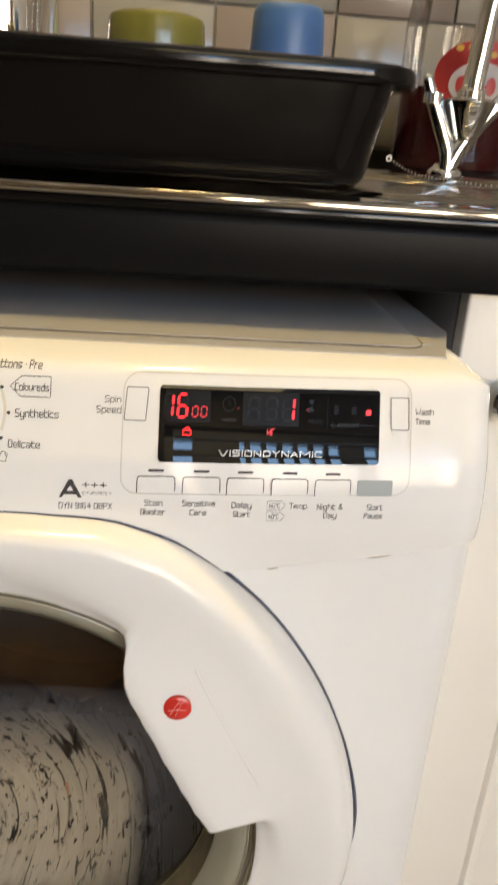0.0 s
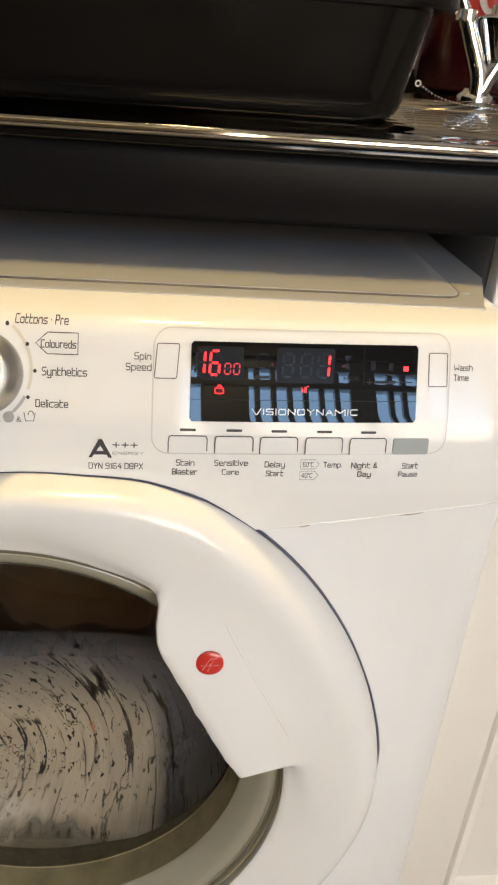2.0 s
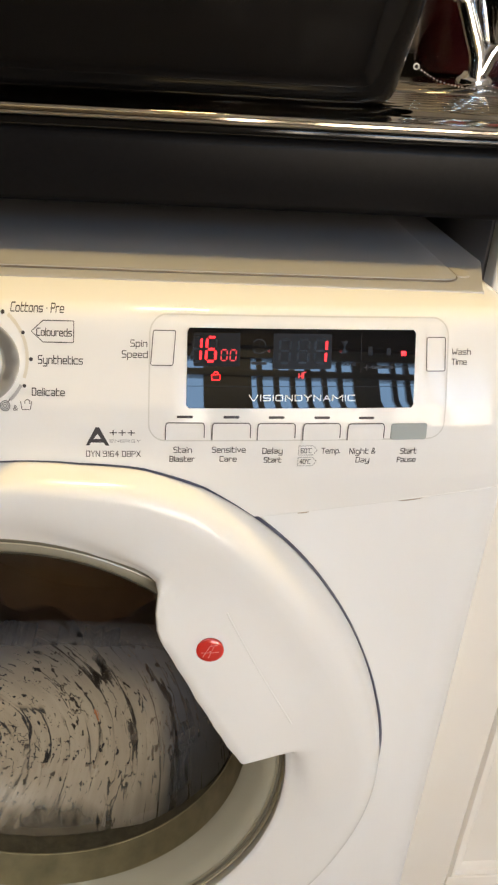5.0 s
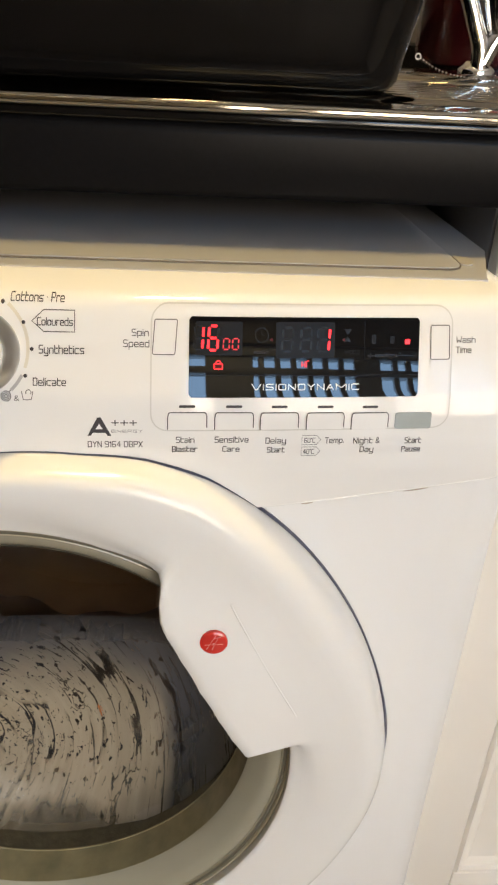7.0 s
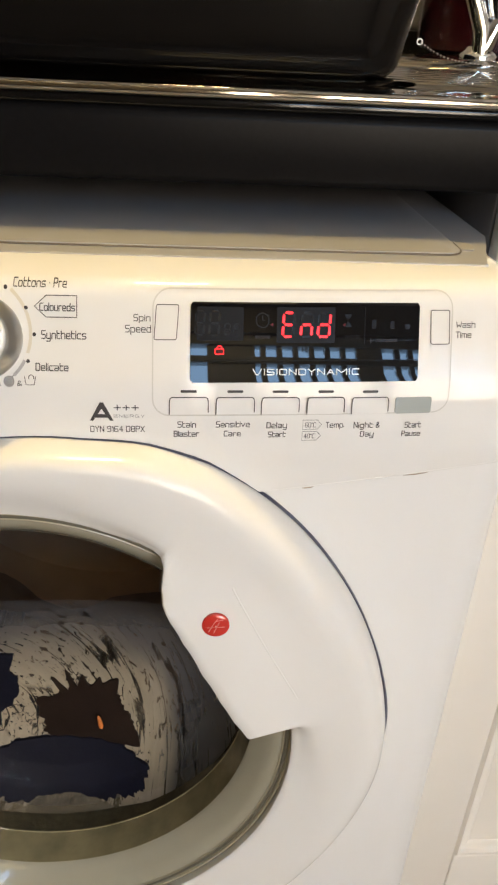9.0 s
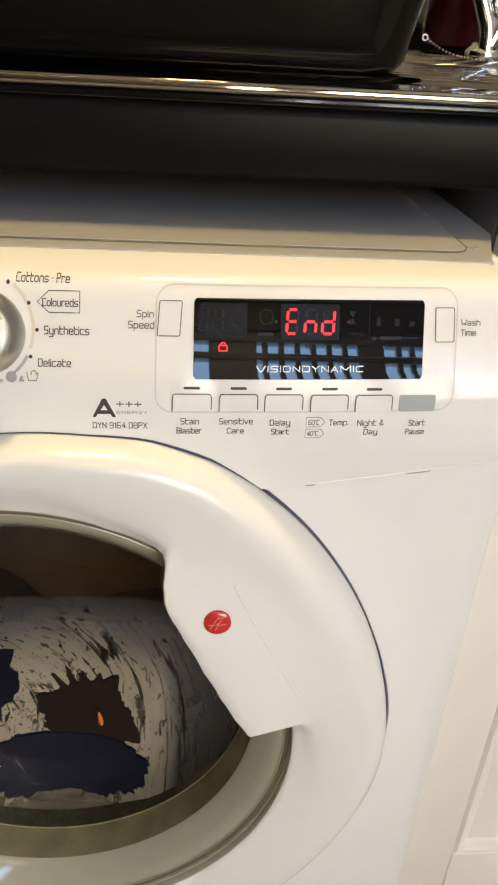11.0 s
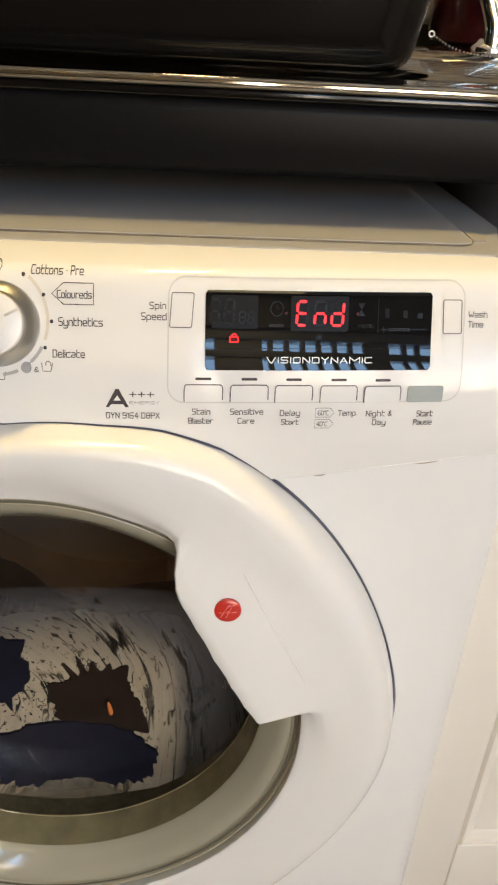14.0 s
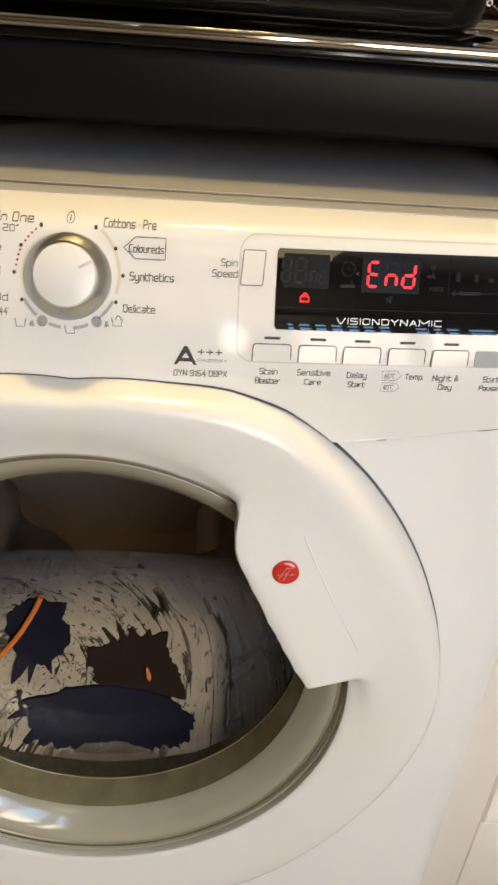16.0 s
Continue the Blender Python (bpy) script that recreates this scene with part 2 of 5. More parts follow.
FOAM = foam_material()


# ---- mesh helpers ----
def mesh_object(name, bm, mat, smooth=True):
    me = bpy.data.meshes.new(name)
    bm.normal_update()
    bm.to_mesh(me)
    bm.free()
    for m in (mat if isinstance(mat, (list, tuple)) else [mat]):
        me.materials.append(m)
    if smooth:
        me.shade_smooth()
        me.set_sharp_from_angle(angle=radians(38))
    return new(name, me)


def part(name, bm, mat, parent=None, label="", smooth=True):
    ob = mesh_object(name, bm, mat, smooth)
    if parent is not None:
        ob.parent = parent
        bpy.context.view_layer.update()
        ob.matrix_parent_inverse = parent.matrix_world.inverted()
    if label:
        tagged(ob, label)
    return ob


def thing(name, at, label, category, group="", kind=""):
    ob = new(name)
    ob.location, ob.empty_display_size = at, 0.05
    bpy.context.view_layer.update()
    return tagged(ob, label, category, group, kind)


def box(x0, x1, y0, y1, z0, z1, bevel=0.0, seg=2, bm=None):
    bm = bm or bmesh.new()
    made = bmesh.ops.create_cube(bm, size=1)
    for v in made["verts"]:
        v.co = Vector(((x0 + x1) / 2 + v.co.x * (x1 - x0), (y0 + y1) / 2 + v.co.y * (y1 - y0), (z0 + z1) / 2 + v.co.z * (z1 - z0)))
    if bevel:
        bmesh.ops.bevel(bm, geom=list({e for v in made["verts"] for e in v.link_edges}), offset=bevel, segments=seg, profile=0.5, affect="EDGES")
    return bm


def grid(points, close_u=False, close_v=False, bm=None, uv=None):
    """A mesh from rows of points; each row as long as the others."""
    bm = bm or bmesh.new()
    layer = bm.loops.layers.uv.new("uv") if uv else None
    vs = [[bm.verts.new(p) for p in row] for row in points]
    for i in range(len(vs) - (0 if close_v else 1)):
        for j in range(len(vs[0]) - (0 if close_u else 1)):
            i2, j2 = (i + 1) % len(vs), (j + 1) % len(vs[0])
            f = bm.faces.new((vs[i][j], vs[i][j2], vs[i2][j2], vs[i2][j]))
            if layer:
                for loop, (a, b) in zip(f.loops, ((i, j), (i, j + 1), (i + 1, j + 1), (i + 1, j))):
                    loop[layer].uv = uv(a, b)
    return bm


def revolve(profile, centre, n=96, axis="y", stretch=1.0, bm=None, cap=False):
    """profile: (radius, along the axis)."""
    rows = []
    for r, h in profile:
        row = []
        for k in range(n):
            a = 2 * math.pi * k / n
            c, s = r * math.cos(a), r * math.sin(a)
            row.append(Vector(centre) + (Vector((c, h, s * stretch)) if axis == "y" else Vector((c, s, h))))
        rows.append(row)
    bm = grid(rows, close_u=True, bm=bm)
    if cap:
        bm.verts.ensure_lookup_table()
        bm.faces.new(bm.verts[-n:])
        bm.faces.new(list(reversed(bm.verts[:n])) if bm.verts[0].index == 0 else bm.verts[:n])
    return bm


def tube(points, radii, n=14, bm=None):
    rows = []
    pts = [Vector(p) for p in points]
    radii = radii if isinstance(radii, (list, tuple)) else [radii] * len(pts)
    for i, p in enumerate(pts):
        d = (pts[min(i + 1, len(pts) - 1)] - pts[max(i - 1, 0)]).normalized()
        a = d.cross(Vector((0, 1, 0.02))).normalized()
        b = d.cross(a)
        rows.append([p + (a * math.cos(2 * math.pi * k / n) + b * math.sin(2 * math.pi * k / n)) * radii[i] for k in range(n)])
    bm = grid(rows, close_u=True, bm=bm)
    return bm


def curve_points(pts, steps=8):
    """A smooth line through the points."""
    P = [Vector(p) for p in pts]
    P = [2 * P[0] - P[1]] + P + [2 * P[-1] - P[-2]]
    out = []
    for i in range(1, len(P) - 2):
        for k in range(steps):
            t = k / steps
            out.append(0.5 * (2 * P[i] + (P[i + 1] - P[i - 1]) * t + (2 * P[i - 1] - 5 * P[i] + 4 * P[i + 1] - P[i + 2]) * t * t + (3 * P[i] - P[i - 1] - 3 * P[i + 1] + P[i + 2]) * t ** 3))
    return out + [P[-2]]


# ---- the room ----
def room():
    x0, x1, y1, zc = -1.6, 2.4, 0.68, 2.4
    tagged(part("floor", box(x0, x1, WALL_S, y1, -0.05, 0), FLOORM), "dark brown vinyl kitchen floor", "floor", kind="structure")
    tagged(part("ceiling", box(x0, x1, WALL_S, y1, zc, zc + 0.05), CEILP), "white painted ceiling", "ceiling", kind="structure")
    tagged(part("wall_north", box(x0, x1, y1 + 0.008, y1 + 0.1, 0, zc), GROUT), "tiled kitchen wall behind the sink", "wall", kind="structure")
    tagged(part("wall_west", box(x0 - 0.1, x0, WALL_S, y1, 0, zc), WALLP), "plain painted side wall", "wall", kind="structure")
    tagged(part("wall_east", box(x1, x1 + 0.1, WALL_S, y1, 0, zc), WALLP), "plain painted side wall", "wall", kind="structure")
    a, b, c, d = WIN
    bm = box(x0, a, WALL_S - 0.1, WALL_S, 0, zc)
    box(b, x1, WALL_S - 0.1, WALL_S, 0, zc, bm=bm)
    box(a, b, WALL_S - 0.1, WALL_S, 0, c, bm=bm)
    box(a, b, WALL_S - 0.1, WALL_S, d, zc, bm=bm)
    tagged(part("wall_south", bm, WALLP), "painted wall with a wide window", "wall", kind="structure")
    win = thing("window_1", ((a + b) / 2, WALL_S, c), "wide white window with narrow panes", "window", kind="structure")
    fr = box(a, b, WALL_S - 0.07, WALL_S - 0.02, c, c + 0.06, 0.004)
    box(a, b, WALL_S - 0.07, WALL_S - 0.02, d - 0.05, d, 0.004, bm=fr)
    for x in (a, b - 0.05):
        box(x, x + 0.05, WALL_S - 0.07, WALL_S - 0.02, c, d, 0.004, bm=fr)
    part("window_frame", fr, WOODF, win)
    for x, half in [(0.495, 0.125), (1.255, 0.075)] + [(0.665 + 0.088 * k, 0.015) for k in range(6)] + [(1.42, 0.016), (1.50, 0.016), (1.62, 0.03), (1.84, 0.02)]:
        part("glazing_bar", box(x - half, x + half, WALL_S - 0.06, WALL_S - 0.03, c + 0.06, d - 0.05, 0.003), WOODF, win)
    part("transom", box(a, b, WALL_S - 0.066, WALL_S - 0.024, 2.035, 2.068, 0.003), WOODF, win)
    lamp = thing("ceiling_lamp", (0.10, 0.34, 2.4), "round white ceiling lamp over the sink", "lamp")
    part("lamp_body", revolve([(0.20, 0.0), (0.20, -0.05), (0.185, -0.06), (0.185, -0.03), (0.0, -0.03)], (0.10, 0.34, 2.4), 32, "z"), CEILP, lamp)
    lamp = thing("strip_lamp", (0.42, -2.20, 2.4), "long warm ceiling strip lamp", "lamp")
    part("lamp_body", box(0.02, 0.82, -2.36, -2.04, 2.36, 2.4, 0.008), CEILP, lamp)


room()


# ---- washing machine ----
# profile of the control panel: height and depth
ZS = [0.700, 0.725, 0.760, 0.775, 0.790, 0.801, 0.838, 0.842, 0.845, 0.8475, 0.8495, 0.8505]
YS = [-0.0200, -0.0220, -0.0260, -0.0255, -0.0225, -0.0195, -0.0025, -0.0003, 0.0025, 0.0070, 0.0165, 0.0620]
EDGE = 0.2985


def fascia_y(x, z):
    y = float(np.interp(z, ZS, YS)) + 0.17 * x * x - 0.0045
    over = abs(x) - (EDGE - 0.022)
    if over > 0:
        y += 0.022 - math.sqrt(max(0.0, 0.022 ** 2 - over ** 2))
    return y


def on_fascia(x, z, out=0.0):
    h = 0.003
    n = Vector(((fascia_y(x + h, z) - fascia_y(x - h, z)) / (2 * h), -1, (fascia_y(x, z + h) - fascia_y(x, z - h)) / (2 * h))).normalized()
    return Vector((x, fascia_y(x, z), z)) + n * out


def seam_z(x):
    """Lower edge of the control panel: high at the sides, arched down over the door."""
    return 0.7347 + 0.0163 * min(1.0, max(0.0, (abs(x) - 0.145) / 0.137))


def slab_on_fascia(outline, out0, out1, bm=None, fill=True):
    """A thin plate that follows the panel. outline: (x, z) counter-clockwise."""
    bm = bm or bmesh.new()
    low = [bm.verts.new(on_fascia(x, z, out0)) for x, z in outline]
    top = [bm.verts.new(on_fascia(x, z, out1)) for x, z in outline]
    n = len(outline)
    for i in range(n):
        bm.faces.new((low[i], low[(i + 1) % n], top[(i + 1) % n], top[i]))
    if fill:
        bmesh.ops.triangulate(bm, faces=[bm.faces.new(top)])
    return bm


def round_rect(x0, x1, z0, z1, r, n=5, lean=0.0):
    out = []
    for cx, cz, a0 in ((x1 - r, z0 + r, -90), (x1 - r, z1 - r, 0), (x0 + r, z1 - r, 90), (x0 + r, z0 + r, 180)):
        for k in range(n + 1):
            a = radians(a0 + 90 * k / n)
            z = cz + r * math.sin(a)
            out.append((cx + r * math.cos(a) + lean * (z - z0) / (z1 - z0), z))
    return out


def dense(outline, step=0.004):
    out = []
    for i, (x, z) in enumerate(outline):
        x2, z2 = outline[(i + 1) % len(outline)]
        k = max(1, int(math.hypot(x2 - x, z2 - z) / step))
        out += [(x + (x2 - x) * j / k, z + (z2 - z) * j / k) for j in range(k)]
    return out


def line_on_fascia(outline, width, out=0.0003, bm=None, closed=True):
    """A printed or scored line along the outline."""
    pts = dense(outline) if closed else outline
    n = len(pts)
    rows = []
    for i in range(n):
        a = Vector(pts[(i - 1) % n] if closed or i else pts[i])
        b = Vector(pts[(i + 1) % n] if closed or i < n - 1 else pts[i])
        d = (b - a).normalized()
        nx, nz = -d.y * width / 2, d.x * width / 2
        x, z = pts[i]
        rows.append([on_fascia(x - nx, z - nz, out), on_fascia(x + nx, z + nz, out)])
    return grid(rows, close_v=closed, bm=bm)


machine = thing("washing_machine", (0, 0.28, 0), "white front-loading washing machine with a lit red display, under the worktop", "washing machine")


def machine_body():
    # cabinet: front panel with rounded corners and sides
    cols = [-EDGE, -EDGE, -EDGE + 0.002, -EDGE + 0.007, -EDGE + 0.015, -EDGE + 0.024] + [-0.27 + 0.54 * k / 54 for k in range(55)] + [EDGE - 0.024, EDGE - 0.015, EDGE - 0.007, EDGE - 0.002, EDGE, EDGE]
    def front_y(x):
        over = abs(x) - (EDGE - 0.024)
        return -0.0190 + 0.11 * x * x + (0.024 - math.sqrt(max(0, 0.024 ** 2 - over ** 2)) if over > 0 else 0)
    rows = []
    for k in range(61):
        row = []
        for i, x in enumerate(cols):
            z = 0.02 + (seam_z(x) - 0.0010 - 0.02) * k / 60
            row.append((x, 0.58 if i in (0, len(cols) - 1) else front_y(x), z))
        rows.append(row)
    bm = grid(rows)
    # round opening for the door
    gone = [f for f in bm.faces if f.calc_center_median().y < 0.2 and math.hypot(f.calc_center_median().x, f.calc_center_median().z - 0.535) < 0.205]
    bmesh.ops.delete(bm, geom=gone, context="FACES")
    body = part("cabinet_panel", bm, WHITE, machine, "white enamelled front and side panel")
    bm = box(-0.296, 0.296, 0.565, 0.58, 0.02, 0.845)
    part("back_panel", bm, WHITE, machine)
    for x in (-EDGE, EDGE - 0.003):
        part("side_panel", box(x, x + 0.003, 0.12, 0.575, 0.72, 0.838), WHITE, machine)
    for x in (-0.26, 0.26):
        for y in (0.06, 0.52):
            part("foot", revolve([(0.02, 0), (0.02, 0.012), (0.012, 0.013), (0.012, 0.025)], (x, y, 0), 16, "z", cap=True), SEAM, machine)
    # control panel
    xs = [-EDGE + 0.0003, -EDGE + 0.002, -EDGE + 0.005, -EDGE + 0.010, -EDGE + 0.016, -EDGE + 0.022] + [-0.27 + 0.54 * k / 54 for k in range(55)] + [EDGE - 0.022, EDGE - 0.016, EDGE - 0.010, EDGE - 0.005, EDGE - 0.002, EDGE - 0.0003]
    zs = [0.0, 0.02, 0.05] + [0.1 + 0.9 * k / 40 for k in range(41)]
    rows = []
    # lower lip folds back at the seam
    rows.append([(x, fascia_y(x, seam_z(x)) + 0.012, seam_z(x) + 0.0006) for x in xs])
    for f in zs:
        row = []
        for x in xs:
            z0 = seam_z(x)
            z = z0 + (0.8505 - z0) * f
            drop = max(0.0, abs(x) - (EDGE - 0.03)) / 0.03
            z -= 0.012 * drop ** 2 * f
            row.append((x, fascia_y(x, min(z, 0.8504)) if f < 1 else 0.058, z))
        rows.append(row)
    rows.append([(x, 0.085, z) for x, y, z in rows[-1]])
    rows.append([(x, 0.130, z - 0.001) for x, y, z in rows[-1]])
    fas = part("control_panel", grid(rows), FASCIA, machine, "white curved plastic control panel")
    # dark strip set behind the seam as the shade in it
    strip = [[(x, fascia_y(x, seam_z(x)) + 0.0045, seam_z(x) + dz) for x in xs] for dz in (-0.003, 0.003)]
    part("panel_seam", grid(strip), SEAM, machine)
    # rounded lip of the control panel, and the brown grime caught under it
    for s in (-1, 1):
        run = [s * (0.146 + 0.0046 * k) for k in range(31)]
        part("panel_lip", tube([(x, fascia_y(x, seam_z(x)) + 0.0006, seam_z(x) + 0.0002) for x in run], 0.0008, 8), FASCIA, machine)
    for x0, n in ((0.168, 5), (0.226, 10)):
        run = [x0 + 0.0016 * k for k in range(n)]
        part("grime_line", tube([(x, fascia_y(x, seam_z(x)) + 0.0004, seam_z(x) - 0.0008) for x in run], [0.0006 * math.sin(math.pi * (k + 0.6) / (n + 0.2)) for k in range(n)], 6), GRIME, machine)
    return body, fas


body_panel, fascia = machine_body()


def lid():
    n = 26
    rows = []
    for y in (0.0370, 0.0373, 0.0381, 0.0405, 0.10, 0.25, 0.45, 0.578):
        row = []
        for k in range(n + 1):
            f = -1 + 2 * k / n
            half = 0.2935 if y > 0.09 else 0.2935 - 0.0195 * math.sqrt(max(0, 1 - ((y - 0.0370) / 0.0530) ** 2))
            z = {0.0370: 0.8490, 0.0373: 0.8499, 0.0381: 0.8502, 0.0405: 0.8505}.get(y, 0.8512)
            row.append((f * half, y, z))
        rows.append(row)
    bm = grid(rows)
    rim = [e for e in bm.edges if e.is_boundary]
    made = bmesh.ops.extrude_edge_only(bm, edges=rim)
    for v in made["geom"]:
        if isinstance(v, bmesh.types.BMVert):
            v.co.z = 0.842
    top = part("top_lid", bm, LIDM, machine, "plastic frame of the top lid, in the same shade-tinted grey")
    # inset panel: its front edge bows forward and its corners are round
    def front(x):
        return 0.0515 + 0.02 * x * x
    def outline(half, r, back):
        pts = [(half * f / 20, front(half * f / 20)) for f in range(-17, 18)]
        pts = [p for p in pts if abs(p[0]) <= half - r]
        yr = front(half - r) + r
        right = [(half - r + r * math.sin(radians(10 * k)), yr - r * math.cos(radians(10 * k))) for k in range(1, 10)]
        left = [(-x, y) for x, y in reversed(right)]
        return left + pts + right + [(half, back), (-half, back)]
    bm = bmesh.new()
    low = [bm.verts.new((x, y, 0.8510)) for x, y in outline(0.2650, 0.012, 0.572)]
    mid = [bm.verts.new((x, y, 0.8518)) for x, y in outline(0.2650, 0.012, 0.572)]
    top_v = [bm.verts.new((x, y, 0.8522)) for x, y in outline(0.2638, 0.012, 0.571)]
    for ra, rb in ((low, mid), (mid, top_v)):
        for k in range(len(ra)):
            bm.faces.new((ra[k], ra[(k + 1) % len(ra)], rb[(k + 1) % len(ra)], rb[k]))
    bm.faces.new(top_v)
    part("lid_panel", bm, LIDM, top, "panel set in the lid, its grey tinted for the shade under the worktop")
    edge = [Vector((x, y - 0.0004, 0.8512)) for x, y in outline(0.2654, 0.012, 0.572)[:-2]]
    part("panel_groove", tube(edge, 0.00055, 6), LIPL, top, "dark line along the groove in front of the inset panel")
    # a small plate at each corner stands for the shaded notch there
    for s in (-1, 1):
        notch = [(0.2665, 0.064), (0.2700, 0.0625), (0.2740, 0.0650), (0.2760, 0.0720), (0.2745, 0.0800), (0.2700, 0.0830), (0.2665, 0.0830)]
        bm = bmesh.new()
        up = [bm.verts.new((s * x, y, 0.8516)) for x, y in notch]
        down = [bm.verts.new((s * x, y, 0.8505)) for x, y in notch]
        for k in range(len(up)):
            bm.faces.new((down[k], down[(k + 1) % len(up)], up[(k + 1) % len(up)], up[k]))
        bm.faces.new(up)
        bmesh.ops.recalc_face_normals(bm, faces=bm.faces)
        part("corner_shade_plate", bm, LIDD, top, "small plate standing for the shaded notch at the lid's corner")


lid()


# ---- writing on the control panel ----
# squared letters drawn as strokes: width of the letter, then its lines; x from 0 to 6, height 0 below the line,
# 2 on the line, 6 for small letters, 8 for capitals
STROKES = {
    "a": (4, "06 46 42 02 04 44"), "c": (4, "46 06 02 42"), "d": (4, "46 06 02 42", "48 42"), "e": (4, "44 46 06 02 42", "04 44"),
    "g": (4, "42 02 06 46 40 00"), "h": (4, "08 02", "06 46 42"), "i": (0, "02 06", "07 08"), "l": (0, "02 08"), "m": (6, "02 06 66 62", "36 32"),
    "n": (4, "02 06 46 42"), "o": (4, "02 42 46 06 @"), "p": (4, "00 06", "06 46 42 02"), "r": (3, "02 06", "06 36"), "s": (4, "02 42 44 04 06 46"),
    "t": (3, "08 02 32", "06 36"), "u": (4, "06 02 42 46"), "v": (4, "06 22 46"), "y": (4, "06 02 42", "46 40 00"),
    "A": (4, "02 28 42", "14 34"), "B": (4, "02 08", "08 48 45 42 02", "05 45"), "C": (4, "48 08 02 42"), "D": (4, "02 08", "08 48 42 02"), "E": (4, "02 08", "08 48", "02 42", "05 45"),
    "G": (4, "48 08 02 42 45 25"), "I": (0, "02 08"), "M": (6, "02 08", "08 34 68", "68 62"), "N": (4, "02 08", "08 42", "42 48"), "O": (4, "02 42 48 08 @"), "P": (4, "02 08", "08 48 45 05"),
    "R": (4, "02 08", "08 48 45 05", "25 42"), "S": (4, "02 42 45 05 08 48"), "T": (4, "08 48", "28 22"), "V": (5, "08 22 32 58"), "W": (6, "08 12 35 52 68"),
    "X": (4, "02 48", "08 42"), "Y": (4, "08 25 48", "25 22"), "0": (4, "02 42 48 08 @"), "1": (1, "07 18 12"), "2": (4, "08 48 45 05 02 42"),
    "4": (4, "38 04 44", "36 32"), "6": (4, "48 08 02 42 45 05"), "8": (4, "02 42 48 08 @", "05 45"), "9": (4, "02 42 48 08 05 45"),
    "+": (4, "05 45", "23 27"), "-": (3, "05 35"), ".": (0, "02 03"), "\u00b7": (1, "05 15"), "'": (0, "07 08"), "\u00b0": (1, "07 17 18 08 @"),
    "&": (4, "42 15 18 38 36 04 02 22 44"), " ": (1,),
}


def letter_lines(body):
    """The lines of the words in units of the letters' grid, corners cut round."""
    lines, x = [], 0.0
    for ch in body:
        wide, *strokes = STROKES[ch]
        for stroke in strokes:
            marks = stroke.split()
            closed = marks[-1] == "@"
            pts = [Vector((x + int(m[0]), int(m[1]))) for m in marks if m != "@"]
            out, n = [], len(pts)
            for i, p in enumerate(pts):
                if not closed and i in (0, n - 1):
                    out.append(p)
                    continue
                a, b = pts[i - 1] - p, pts[(i + 1) % n] - p
                cut = min(0.8, a.length * 0.4, b.length * 0.4)
                a, b = p + a.normalized() * cut, p + b.normalized() * cut
                out += [a, (a + b) / 4 + p / 2, b]
            lines.append((out, closed))
        x += wide + 1.7
    return lines


def word(body, x0, x1, z0, z1, mat=INK, parent=None, out=0.00035, name="printed_word", heavy=0.125):
    """Prints body into the box x0..x1, z0..z1 of the panel."""
    lines = letter_lines(body)
    z1 = z0 + (z1 - z0) * 0.90
    every = [p for pts, closed in lines for p in pts]
    lo = Vector((min(p.x for p in every), min(p.y for p in every)))
    hi = Vector((max(p.x for p in every), max(p.y for p in every)))
    if hi.y == lo.y:
        lo.y, hi.y = lo.y - 1, hi.y + 1
    width = heavy * (z1 - z0) * 6.0 / (hi.y - lo.y)
    h = width / 2
    bm = bmesh.new()
    for pts, closed in lines:
        flat = [(x0 + h + (x1 - x0 - width) * (p.x - lo.x) / max(0.01, hi.x - lo.x), z0 + h + (z1 - z0 - width) * (p.y - lo.y) / (hi.y - lo.y)) for p in pts]
        if not closed:
            a, b = Vector(flat[0]) - Vector(flat[1]), Vector(flat[-1]) - Vector(flat[-2])
            if len(pts) > 2 or (pts[1] - pts[0]).length > 1.2:
                flat[0] = tuple(Vector(flat[0]) + a.normalized() * h)
                flat[-1] = tuple(Vector(flat[-1]) + b.normalized() * h)
            line_on_fascia(flat, width, out, bm, closed=False)
        else:
            line_on_fascia(flat, width, out, bm, closed=True)
    return tagged(part(name, bm, mat, parent or fascia, smooth=False), kind="stuff")


